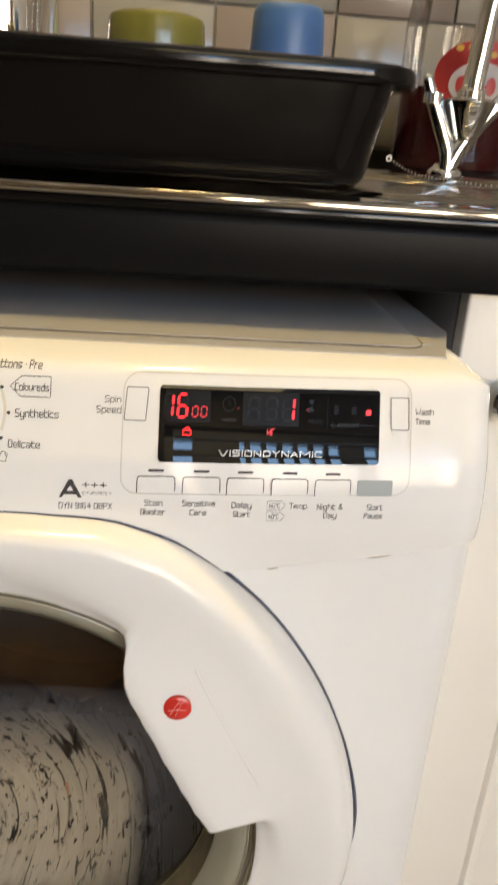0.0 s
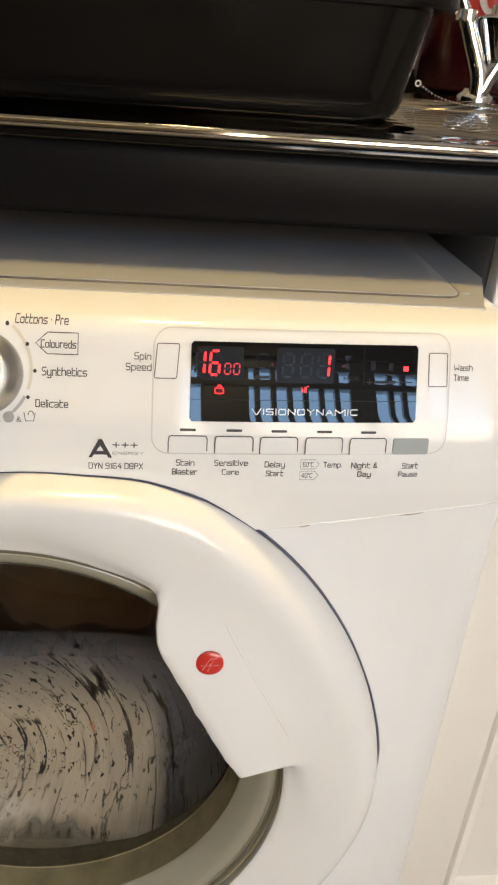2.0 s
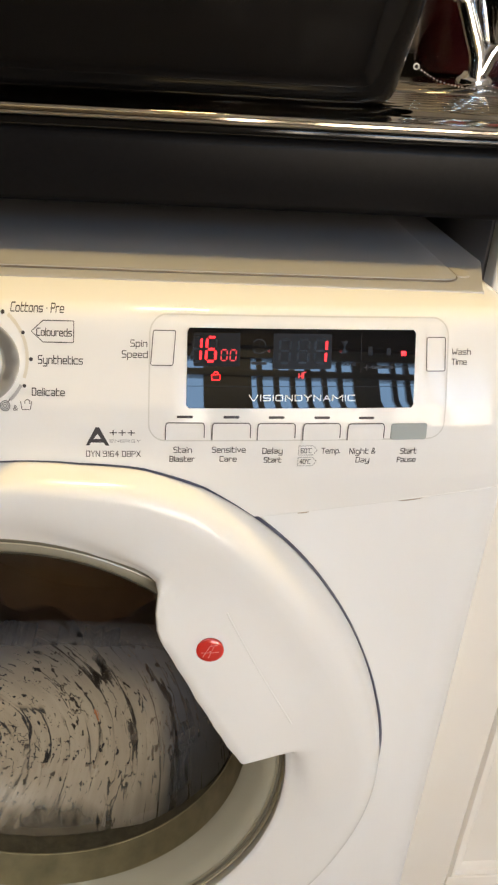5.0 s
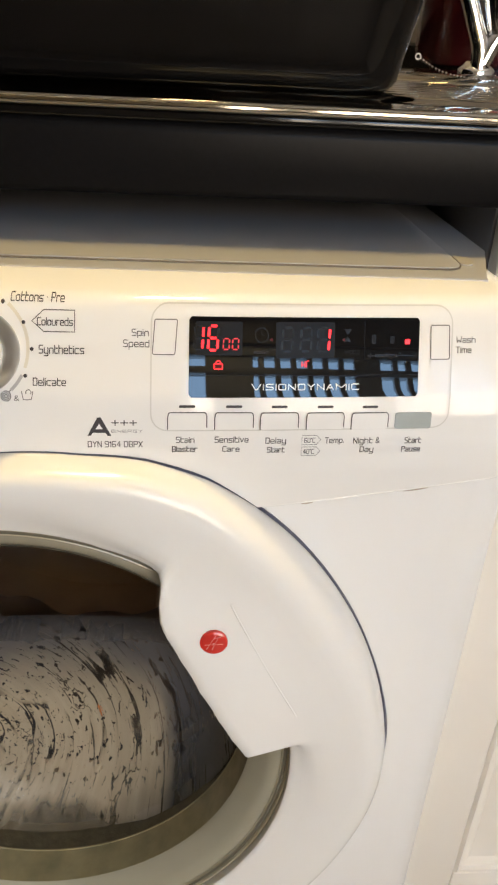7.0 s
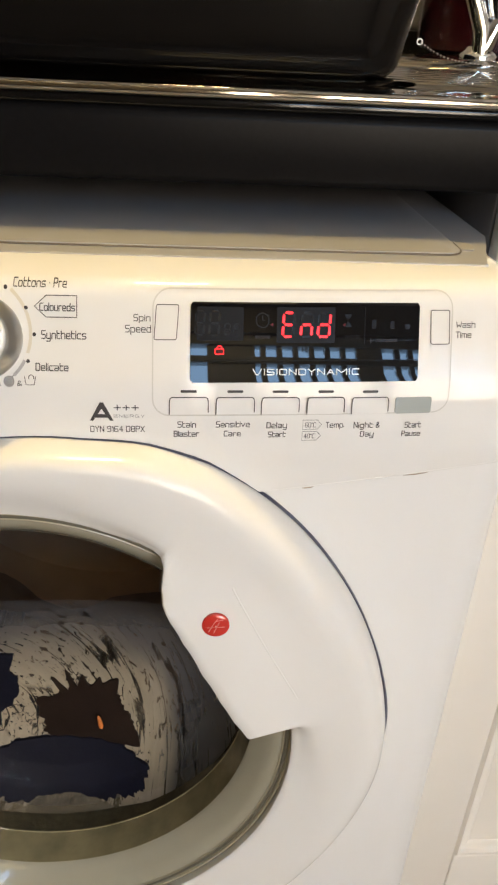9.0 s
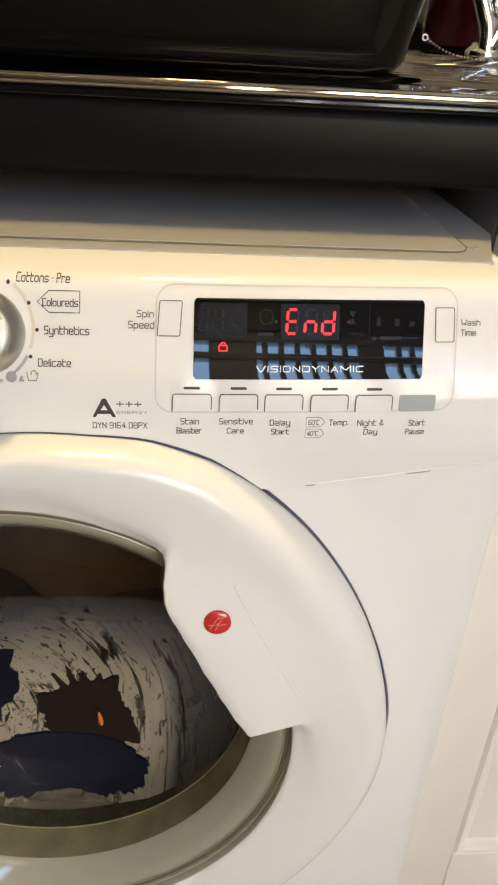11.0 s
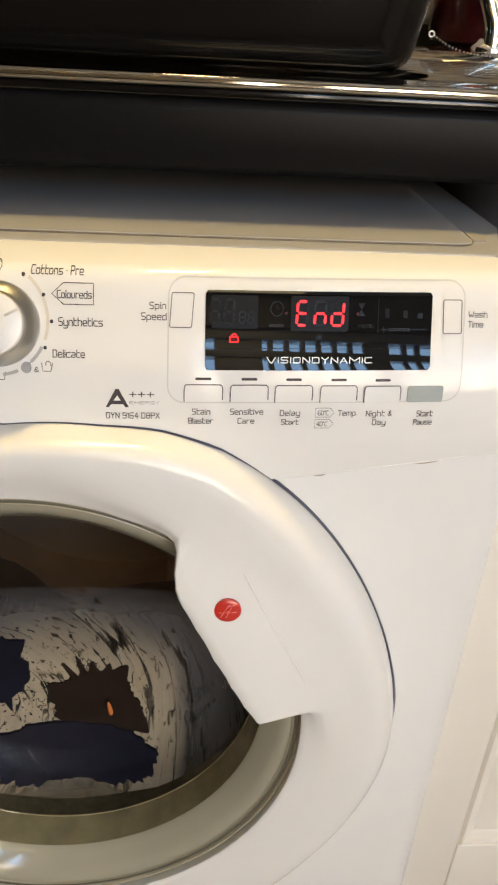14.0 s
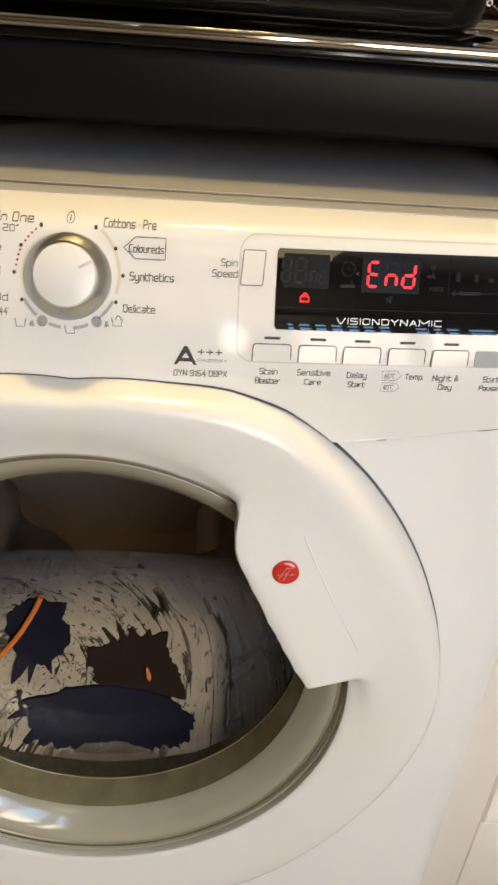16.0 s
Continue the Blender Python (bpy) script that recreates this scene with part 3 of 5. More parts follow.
def panel_writing():
    for body, x0, x1, z0, z1 in (
        ("Spin", 0.0752, 0.0838, 0.8281, 0.8329), ("Speed", 0.0710, 0.0841, 0.8229, 0.8279),
        ("Wash", 0.2469, 0.2578, 0.8263, 0.8298), ("Time", 0.2469, 0.2557, 0.8214, 0.8249),
        ("Stain", 0.0979, 0.1076, 0.7774, 0.7811), ("Blaster", 0.0959, 0.1092, 0.7723, 0.7762),
        ("Sensitive", 0.1181, 0.1360, 0.7774, 0.7811), ("Care", 0.1223, 0.1314, 0.7723, 0.7760),
        ("Delay", 0.1450, 0.1560, 0.7757, 0.7804), ("Start", 0.1460, 0.1556, 0.7715, 0.7752),
        ("Temp.", 0.1771, 0.1874, 0.7755, 0.7801), ("Night &", 0.1926, 0.2072, 0.7750, 0.7797),
        ("Day", 0.1966, 0.2043, 0.7698, 0.7747), ("Start", 0.2213, 0.2306, 0.7755, 0.7792),
        ("Pause", 0.2200, 0.2308, 0.7704, 0.7742), ("DYN 9164 D8PX", 0.0528, 0.0808, 0.7752, 0.7788),
        ("+++", 0.0650, 0.0779, 0.7866, 0.7898),
        ("Cottons · Pre", 0.0152, 0.0417, 0.8434, 0.8473), ("Coloureds", 0.0283, 0.0460, 0.8331, 0.8373),
        ("Synthetics", 0.0291, 0.0516, 0.8192, 0.8250), ("Delicate", 0.0262, 0.0426, 0.8057, 0.8099),
        ("All in One", -0.0450, -0.0195, 0.8436, 0.8476), ("20°", -0.0345, -0.0270, 0.8395, 0.8430),
        ("ate", -0.0425, -0.0350, 0.8310, 0.8345), ("y", -0.0385, -0.0355, 0.8195, 0.8240), ("pid", -0.0390, -0.0315, 0.8072, 0.8125), ("T-44'", -0.0400, -0.0310, 0.8020, 0.8058),
    ):
        word(body, x0, x1, z0, z1)
    word("ENERGY", 0.0650, 0.0808, 0.7829, 0.7846, INKP)
    word("60°C", 0.1658, 0.1718, 0.7768, 0.7798, INKP)
    word("40°C", 0.1656, 0.1716, 0.7704, 0.7736, INKP)
    for z0, z1 in ((0.7758, 0.7808), (0.7693, 0.7745)):
        zm = (z0 + z1) / 2
        part("printed_tag", line_on_fascia([(0.1646, z0), (0.1725, z0), (0.1748, zm), (0.1725, z1), (0.1646, z1)], 0.00025), INKP, fascia)
    part("printed_tag", line_on_fascia([(0.0258, 0.8352), (0.0316, 0.8304), (0.0468, 0.8304), (0.0468, 0.8402), (0.0316, 0.8402)], 0.00045), INK, fascia)
    # big letter of the energy class: heavy legs, open foot
    bm = slab_on_fascia([(0.0528, 0.7812), (0.0545, 0.7812), (0.0588, 0.7875), (0.0630, 0.7812), (0.0648, 0.7812), (0.0597, 0.7907), (0.0579, 0.7907)], 0.0, 0.0004)
    slab_on_fascia([(0.0552, 0.7828), (0.0625, 0.7828), (0.0612, 0.7846), (0.0563, 0.7846)], 0.0, 0.00045, bm)
    part("printed_letter", bm, INK, fascia)


panel_writing()


def disc_on_fascia(x, z, r, mat, name, out=0.0004, n=14):
    return part(name, slab_on_fascia([(x + r * math.cos(2 * math.pi * k / n), z + r * math.sin(2 * math.pi * k / n)) for k in range(n)], 0.0, out), mat, fascia)


DIAL = (-0.0015, 0.8225)


def arc(cx, cz, r, a0, a1, n=14):
    return [(cx + r * math.cos(radians(a0 + (a1 - a0) * k / n)), cz + r * math.sin(radians(a0 + (a1 - a0) * k / n))) for k in range(n + 1)]


def dial():
    cx, cz = DIAL
    for x, z in ((0.0115, 0.8433), (0.0217, 0.8345), (0.0257, 0.8224), (0.0225, 0.8102), (-0.0246, 0.8093), (-0.0286, 0.8215), (-0.0254, 0.8338), (-0.0157, 0.8430)):
        disc_on_fascia(x, z, 0.0009, INK, "printed_dot")
    R = 0.0262
    for k in range(11):
        a = radians(124 + 56 * k / 10)
        if k not in (0, 5, 10):
            disc_on_fascia(cx + R * math.cos(a), cz + (R - 0.002) * math.sin(a), 0.00055, INKR, "printed_dot")
    for a0, a1, m in ((-20, 52, INKW), (-48, -28, INKG), (-84, -66, INKG), (-112, -98, INKG), (-150, -128, INKG)):
        part("printed_arc", line_on_fascia(arc(cx, cz, R - 0.0008, a0, a1), 0.0016, 0.0003, closed=False), m, fascia)
    # power mark, wool, basket, tub and spiral marks
    part("printed_mark", line_on_fascia(arc(-0.0015, 0.8462, 0.0019, 0, 360, 16)[:-1], 0.0003), INK, fascia)
    part("printed_mark", line_on_fascia([(-0.0015, 0.8452), (-0.0015, 0.8472)], 0.0004, closed=False), INK, fascia)
    for x, z in ((0.0130, 0.8008), (-0.0143, 0.7999)):
        for r in (0.0024, 0.0016, 0.0008):
            part("printed_mark", line_on_fascia(arc(x, z, r, 0, 360, 14)[:-1], 0.0004), INK, fascia)
    part("printed_mark", line_on_fascia([(0.0142, 0.8025), (0.0168, 0.8052)], 0.0004, closed=False), INK, fascia)
    for x, z in ((0.0234, 0.8012), (-0.0003, 0.7966), (-0.0253, 0.7988)):
        part("printed_mark", line_on_fascia([(x - 0.0028, z + 0.002), (x - 0.002, z - 0.002), (x + 0.002, z - 0.002), (x + 0.0028, z + 0.002)], 0.0004, closed=False), INK, fascia)
    part("printed_mark", line_on_fascia(arc(0.0240, 0.8026, 0.0013, -30, 210, 8), 0.0004, closed=False), INK, fascia)
    word("&", 0.0169, 0.0193, 0.7986, 0.8015)
    word("&", -0.0208, -0.0184, 0.7974, 0.8003)
    # knob: its axis stands on the panel's slope
    knob = part("dial_knob", revolve([(0.0232, 0.001), (0.0234, -0.0025), (0.0229, -0.0040), (0.0205, -0.0072), (0.0184, -0.0092), (0.0177, -0.0100), (0.0172, -0.0118)], (0, 0, 0), 64), KNOBRING, fascia, "satin silver knob ring")
    cap = part("knob_cap", revolve([(0.0170, -0.0110), (0.0168, -0.0122), (0.0160, -0.0134), (0.012, -0.0145), (0.006, -0.0150), (0.00002, -0.0151)], (0, 0, 0), 64), DOORW, knob, "white convex cap")
    tick = part("pointer", box(0.0085, 0.0162, -0.0148, -0.0128, -0.0008, 0.0008, 0.0003), RIMM, knob)
    m = Matrix.Translation(on_fascia(cx, cz - 0.0018, 0.0)) @ Matrix.Rotation(radians(-22), 4, "X") @ Matrix.Diagonal((0.93, 1, 0.93, 1))
    knob.matrix_basis = m
    for o in (cap, tick):
        o.matrix_parent_inverse = Matrix.Identity(4)
    tick.matrix_basis = Matrix.Rotation(radians(-28), 4, "Y")
    return knob


dial()


# ---- keys, buttons, display ----
def keys():
    # raised edge shown flat: its faint shading is put into a darker line
    frame_line = round_rect(0.0850, 0.2445, 0.7840, 0.8440, 0.0085, 6)
    part("panel_rim", line_on_fascia(frame_line, 0.0007, 0.00035), RIMM, fascia)
    for name, x0, x1, z0, z1, lean in (("spin_key", 0.0856, 0.0970, 0.8207, 0.8369, 0.0012), ("wash_key", 0.2328, 0.2432, 0.8185, 0.8349, -0.0004)):
        o = round_rect(x0, x1, z0, z1, 0.0008, 2, lean)
        k = part("touch_key", slab_on_fascia(dense(o), 0.0, 0.0003), FASCIA, fascia)
        part("key_outline", line_on_fascia(o, 0.0004, 0.0006), INK, k)
    left = (0.0936, 0.1179, 0.1418, 0.1663, 0.1906, 0.2148)
    top = (0.7934, 0.7933, 0.7931, 0.7929, 0.7926, 0.7924)
    for i, (x, z) in enumerate(zip(left, top)):
        x1, z0 = x + 0.0202, z - 0.0088
        o = round_rect(x, x1, z0, z, 0.0012, 3)
        b = part("push_button", slab_on_fascia(dense(o), 0.0, 0.0006), GREYBTN if i == 5 else FASCIA, fascia, "grey push button" if i == 5 else "")
        side = [(x, z0)] + [(x, z0 + 0.0012 * k) for k in range(1, 6)] + [(x + 0.0004, z - 0.0006), (x + 0.0012, z)] + [(x + 0.0012 + 0.0022 * k, z) for k in range(1, 8)] + [(x1 - 0.0012, z), (x1 - 0.0004, z - 0.0006)] + [(x1, z - 0.0018 - 0.0012 * k) for k in range(6)]
        if i < 5:
            part("button_gap", line_on_fascia(side, 0.0005, 0.0009, closed=False), INK, b)
            part("indicator_slot", slab_on_fascia(dense(round_rect(x + 0.0058, x + 0.0142, z + 0.0023, z + 0.0036, 0.0005, 2)), 0.0, 0.0004), INK, fascia)


keys()

X0, X1, Z0, Z1 = 0.1042, 0.2260, 0.8008, 0.8384
display = None


def display_panel():
    o = dense(round_rect(X0, X1, Z0, Z1, 0.0022, 4), 0.004)
    bm = bmesh.new()
    rows = []
    nx, nz = 90, 24
    for j in range(nz + 1):
        z = Z0 + (Z1 - Z0) * j / nz
        inset = 0.0012 if j in (0, nz) else 0.0
        rows.append([on_fascia(X0 + inset + (X1 - X0 - 2 * inset) * k / nx, z, 0.0008) for k in range(nx + 1)])
    bm = grid(rows)
    slab_on_fascia(o, 0.0, 0.0007, bm, fill=False)
    return part("display", bm, BLACKG, fascia, "glossy black display window")


display = display_panel()
word("VISIONDYNAMIC", 0.1366, 0.1935, 0.8042, 0.8076, SILVERINK, display, 0.0011, "display_lettering", 0.16)

segments = []  # keyed segments: object, rest pose, lit before, lit after


def segment(x0, z0, x1, z1, width, before, after, glow=LED):
    """A bar of the display, lit on one side; it turns over on its long axis when it goes on or off."""
    a, b = on_fascia(x0, z0, 0.00098), on_fascia(x1, z1, 0.00098)
    mid, d = (a + b) / 2, (b - a)
    L = d.length / 2
    out = (on_fascia((x0 + x1) / 2, (z0 + z1) / 2, 1.0) - on_fascia((x0 + x1) / 2, (z0 + z1) / 2, 0.0)).normalized()
    d.normalize()
    side = out.cross(d).normalized()
    out = d.cross(side)
    w, t = width / 2, 0.00012
    bm = bmesh.new()
    e = w * 0.7 if L > 2 * w else w * 0.05
    shape = [(-L, 0), (-L + e, -w), (L - e, -w), (L, 0), (L - e, w), (-L + e, w)]
    top = [bm.verts.new((x, y, t)) for x, y in shape]
    low = [bm.verts.new((x, y, -t)) for x, y in shape]
    bm.faces.new(top).material_index = 0
    bm.faces.new(list(reversed(low))).material_index = 1
    for i in range(6):
        bm.faces.new((low[i], low[(i + 1) % 6], top[(i + 1) % 6], top[i])).material_index = 1
    m = Matrix((d, side, out)).transposed().to_4x4()
    m.translation = mid
    ob = part("segment", bm, [glow, DISPD], display, smooth=False)
    rest = m @ Matrix.Rotation(0 if before else math.pi, 4, "X")
    ob.matrix_basis = rest
    if before != after:
        segments.append((ob, m, before, after))


GLYPH = {"1": "bc", "6": "acdefg", "0": "abcdef", "E": "adefg", "n": "ceg", "d": "bcdeg", " ": ""}


def digit(x0, z0, w, h, before, after, width, slant=0.06, glow=LED):
    zm, g = z0 + h / 2, width * 0.52
    P = lambda x, z: (x + slant * (z - z0), z)
    ends = dict(a=(P(x0 + g, z0 + h), P(x0 + w - g, z0 + h)), d=(P(x0 + g, z0), P(x0 + w - g, z0)), g=(P(x0 + g, zm), P(x0 + w - g, zm)),
                f=(P(x0, zm + g), P(x0, z0 + h - g)), b=(P(x0 + w, zm + g), P(x0 + w, z0 + h - g)), e=(P(x0, z0 + g), P(x0, zm - g)), c=(P(x0 + w, z0 + g), P(x0 + w, zm - g)))
    for s, (p, q) in ends.items():
        segment(*p, *q, width, s in GLYPH[before], s in GLYPH[after], glow)


def lit_parts():
    part("dark_window", slab_on_fascia(dense(round_rect(0.1490, 0.1800, 0.8195, 0.8362, 0.0008, 2)), 0.0006, 0.00092), DISPD2, display)
    part("dark_window", slab_on_fascia(dense(round_rect(0.1075, 0.1315, 0.8205, 0.8362, 0.0008, 2)), 0.0006, 0.00092), DISPD2, display)
    part("display_rule", line_on_fascia([(0.1960, 0.8185 + 0.002 * k) for k in range(10)], 0.0003, 0.0011, closed=False), DISPD2, display)
    part("display_rule", line_on_fascia([(0.1045 + 0.0121 * k, 0.8112) for k in range(11)], 0.00025, 0.0011, closed=False), DISPD2, display)
    digit(0.1065, 0.8229, 0.0044, 0.0112, "1", " ", 0.0012)
    digit(0.1138, 0.8229, 0.0048, 0.0112, "6", " ", 0.0012)
    for x in (0.1216, 0.1263):
        digit(x, 0.8233, 0.0030, 0.0050, "0", " ", 0.0006, glow=LEDDIM)
    digit(0.1520, 0.8224, 0.0054, 0.0112, " ", "E", 0.0012)
    digit(0.1616, 0.8224, 0.0056, 0.0112, " ", "n", 0.0012)
    digit(0.1707, 0.8224, 0.0060, 0.0112, "1", "d", 0.0012)
    # padlock, always lit
    part("padlock_mark", slab_on_fascia(dense(round_rect(0.1177, 0.1206, 0.8147, 0.8160, 0.0003, 2)), 0.0006, 0.0013), DISPR, display)
    part("padlock_outline", line_on_fascia(round_rect(0.1170, 0.1213, 0.8141, 0.8166, 0.0003, 2), 0.0004, 0.0016), LED, display)
    part("padlock_mark", line_on_fascia(arc(0.1192, 0.8168, 0.0012, 0, 190, 10), 0.0005, 0.0015, closed=False), LED, display)
    # temperature mark, lit until the end
    segment(0.1628, 0.8150, 0.1628, 0.8178, 0.0006, True, False, LEDDIM)
    segment(0.1630, 0.8162, 0.1643, 0.8162, 0.0006, True, False, LEDDIM)
    segment(0.1644, 0.8148, 0.1644, 0.8180, 0.0006, True, False, LEDDIM)
    segment(0.1652, 0.8148, 0.1652, 0.8180, 0.0006, True, False, LEDDIM)
    segment(0.1653, 0.8180, 0.1667, 0.8180, 0.0006, True, False, LEDDIM)
    # level marks
    segment(0.2180, 0.8271, 0.2208, 0.8271, 0.0026, True, False, LED)
    for x, h in ((0.2000, 0.0042), (0.2100, 0.0034)):
        part("level_mark", slab_on_fascia([(x, 0.8262), (x + 0.0022, 0.8262), (x + 0.0022, 0.8262 + h), (x, 0.8262 + h)], 0.0006, 0.0011), DISPD2, display)
    part("level_mark", line_on_fascia([(0.1990 + 0.004 * k, 0.8205) for k in range(7)], 0.0006, 0.0011, closed=False), DISPD, display)
    for x, z in ((0.1415, 0.8300),):
        part("clock_mark", line_on_fascia(arc(x, z, 0.0034, 0, 360, 18)[:-1], 0.0005, 0.0011), DISPD, display)
        part("clock_mark", line_on_fascia([(x, z + 0.002), (x, z), (x + 0.0015, z)], 0.0004, 0.0011, closed=False), DISPD, display)
    for s in (1, -1):
        part("hourglass_mark", slab_on_fascia([(0.1869, 0.8300), (0.1869 + 0.0020, 0.8300 + s * 0.0030), (0.1869 - 0.0020, 0.8300 + s * 0.0030)][::s], 0.0006, 0.0011), DISPD, display)


    word("+", 0.1975, 0.2010, 0.8190, 0.8220, DISPM, display, 0.0011, "display_mark")
    part("display_mark", slab_on_fascia(dense(round_rect(0.2020, 0.2140, 0.8198, 0.8212, 0.0004, 2)), 0.0006, 0.0011), DISPM, display)
    for x in (0.1455, 0.1838):
        part("display_mark", slab_on_fascia([(x, 0.8280), (x + 0.0016, 0.8272), (x + 0.0016, 0.8288)], 0.0006, 0.0011), DISPR, display)
    word("MODE", 0.1855, 0.1935, 0.8212, 0.8232, DISPM, display, 0.0011, "display_mark")
    part("display_mark", slab_on_fascia(dense(round_rect(0.1375, 0.1455, 0.8215, 0.8228, 0.0004, 2)), 0.0006, 0.0011), DISPM, display)


lit_parts()


# ---- door ----
DC = (0.0, 0.540)  # middle of the glass
OC = 0.530         # middle of the door


EA = [-90, -60, -37, -19.5, -4, 8, 20, 36.7, 52.2, 62.7, 70.5, 77.6, 90]
ER = [0.2520, 0.2480, 0.2385, 0.2394, 0.2417, 0.2396, 0.2363, 0.2361, 0.2405, 0.2447, 0.2423, 0.2364, 0.2309]


def door_edge(a):
    """Radius of the outer outline at the angle a, alike on both sides."""
    deg = math.degrees(math.atan2(math.sin(a), abs(math.cos(a))))
    return sum(float(np.interp(deg + d, EA, ER)) for d in (-6, -3, 0, 3, 6)) / 5 if deg < 55 else float(np.interp(deg, EA, ER))


HA = [9.0, 11.2, 12.9, 20, 28, 38.1, 48, 55, 57.5, 59.5, 61.2, 62.2, 63.5, 66.0, 72.0]
HR = [0.1740, 0.1725, 0.1458, 0.1414, 0.1405, 0.1434, 0.1522, 0.1618, 0.1675, 0.1760, 0.1880, 0.1910, 0.1910, 0.1908, 0.1905]
HY = [-0.045, -0.053, -0.0600, -0.0605, -0.0605, -0.060, -0.060, -0.060, -0.059, -0.057, -0.055, -0.051, -0.048, -0.046, -0.045]


def door_hole(a):
    deg = math.degrees(a) % 360
    ell = 1 / math.sqrt((math.cos(a) / 0.1738) ** 2 + (math.sin(a) / (0.1930 if a < math.pi else 0.1825)) ** 2)
    if HA[0] <= deg <= HA[-1]:
        return float(np.interp(deg, HA, HR)), float(np.interp(deg, HA, HY))
    return ell, -0.045


def edge_y(z):
    return -0.0195 - 0.09 * max(0.0, 0.50 - z) - 0.0125 * min(1.0, max(0.0, (z - 0.68) / 0.08)) ** 2


def door_y(x, z):
    a, r = math.atan2(z - DC[1], x - DC[0]), math.hypot(x - DC[0], z - DC[1])
    ro, (ri, yi) = door_edge(a), door_hole(a % (2 * math.pi))
    f, yc = (ro - r) / (ro - ri), crown_y(math.sin(a))
    g = min(1.0, max(0.0, (f - 0.33) / 0.67))
    return yc + (yi - yc) * g * g * (3 - 2 * g)


def crown_y(s):
    return -0.0500 - 0.0030 * max(0.0, s) ** 2


def door():
    angles = sorted(set([2 * math.pi * k / 180 for k in range(180)] + [radians(d) for d in (10.2, 11.2, 12.0, 12.9, 13.6, 57.5, 59.5, 60.4, 61.2, 62.2, 63.5)]))
    S = [(0.0, 0.0), (0.010, 0.32), (0.028, 0.57), (0.06, 0.78), (0.11, 0.915), (0.17, 0.972), (0.25, 0.996), (0.33, 1.0), (0.45, None), (0.55, None), (0.65, None), (0.75, None), (0.85, None), (0.93, None), (0.98, None), (1.0, None)]
    rows = []

    def smooth_hole(a):
        got = [door_hole((a + radians(d)) % (2 * math.pi)) for d in range(-21, 22, 3)]
        return sum(g[0] for g in got) / len(got), sum(g[1] for g in got) / len(got)

    for a in angles:
        ro, (ri, yi), (rs, ys) = door_edge(a), door_hole(a), smooth_hole(a)
        c, s = math.cos(a), math.sin(a)
        ye = edge_y(DC[1] + ro * s)
        yc = crown_y(s)
        row = [((ro + 0.0005) * c, ye + 0.010, DC[1] + (ro + 0.0005) * s)]
        for f, p in S:
            k = min(1.0, max(0.0, (f - 0.60) / 0.40))
            k = k * k * (3 - 2 * k)
            r = ro + (rs + (ri - rs) * k - ro) * f
            if p is not None:
                y = ye + (yc - ye) * p
            else:
                g = (f - 0.33) / 0.67
                y = yc + (ys + (yi - ys) * k - yc) * g * g * (3 - 2 * g)
                if f >= 0.98:
                    y += 0.0003 if f < 1 else 0.0014
            row.append((r * c, y, DC[1] + r * s))
        deep = yi + (0.022 if yi < -0.05 else 0.012)
        row.append((ri * c, (yi + deep) / 2, DC[1] + ri * s))
        row.append(((ri + 0.003) * c, deep, DC[1] + (ri + 0.003) * s))
        rows.append(row)
    ring = part("door", grid(rows, close_v=True), DOORW, machine, "round white plastic door ring with a broad grip")
    # dark strip round the door for the shade of its gap, wider at mid-height
    gap = []
    for k in range(180):
        a = 2 * math.pi * k / 180
        ro = door_edge(a)
        low = math.degrees(math.atan2(math.sin(a), abs(math.cos(a))))
        w = float(np.interp(low, [-18, -12, -6, 0, 5, 10, 20, 53, 70], [0.0004, 0.0052, 0.0070, 0.0054, 0.0036, 0.0021, 0.0011, 0.0011, 0.0005]))
        row = []
        for f, dy in ((-0.0015, 0.004), (w * 0.6, 0.0006), (w, 0.004)):
            row.append(((ro + f) * math.cos(a), edge_y(DC[1] + ro * math.sin(a)) + dy, DC[1] + (ro + f) * math.sin(a)))
        gap.append(row)
    part("door_gap_shade", grid(gap, close_v=True), SEAM, machine, "dark blue strip laid round the door for the shade of its gap")
    # badge and the scored edge of the grip cover
    b = part("badge", revolve([(0.0078, 0.0012), (0.0078, -0.0004), (0.0073, -0.0009), (0.0050, -0.0012), (0.0004, -0.0014)], (0, 0, 0), 32), REDB, ring, "domed red oval badge")
    b.matrix_basis = Matrix.Translation((0.1200, door_y(0.1200, 0.6672) - 0.0012, 0.6672)) @ Matrix.Rotation(radians(-7), 4, "X") @ Matrix.Diagonal((1.0, 1, 0.96, 1))
    for pts in ([(-0.004, -0.004), (-0.001, 0.002), (0.001, 0.005)], [(-0.001, -0.0045), (0.002, 0.003)], [(-0.005, -0.001), (0.005, -0.0005)], [(0.0, 0.0035), (0.004, 0.0045)]):
        o = part("badge_stroke", tube([(x, -0.0012, z) for x, z in curve_points_2d(pts)], 0.00022, 6), BADGEL, b)
        o.matrix_parent_inverse = Matrix.Identity(4)
    return ring


def curve_points_2d(pts):
    return [(p.x, p.z) for p in curve_points([(x, 0, z) for x, z in pts], 5)]


door_ring = door()


crease = curve_points([(x, door_y(x, z) - 0.0004, z) for x, z in ((0.1295, 0.690), (0.1310, 0.685), (0.1500, 0.645), (0.1720, 0.602))], 8)
part("grip_crease", tube(crease, 0.00045, 8), DOORW, door_ring)


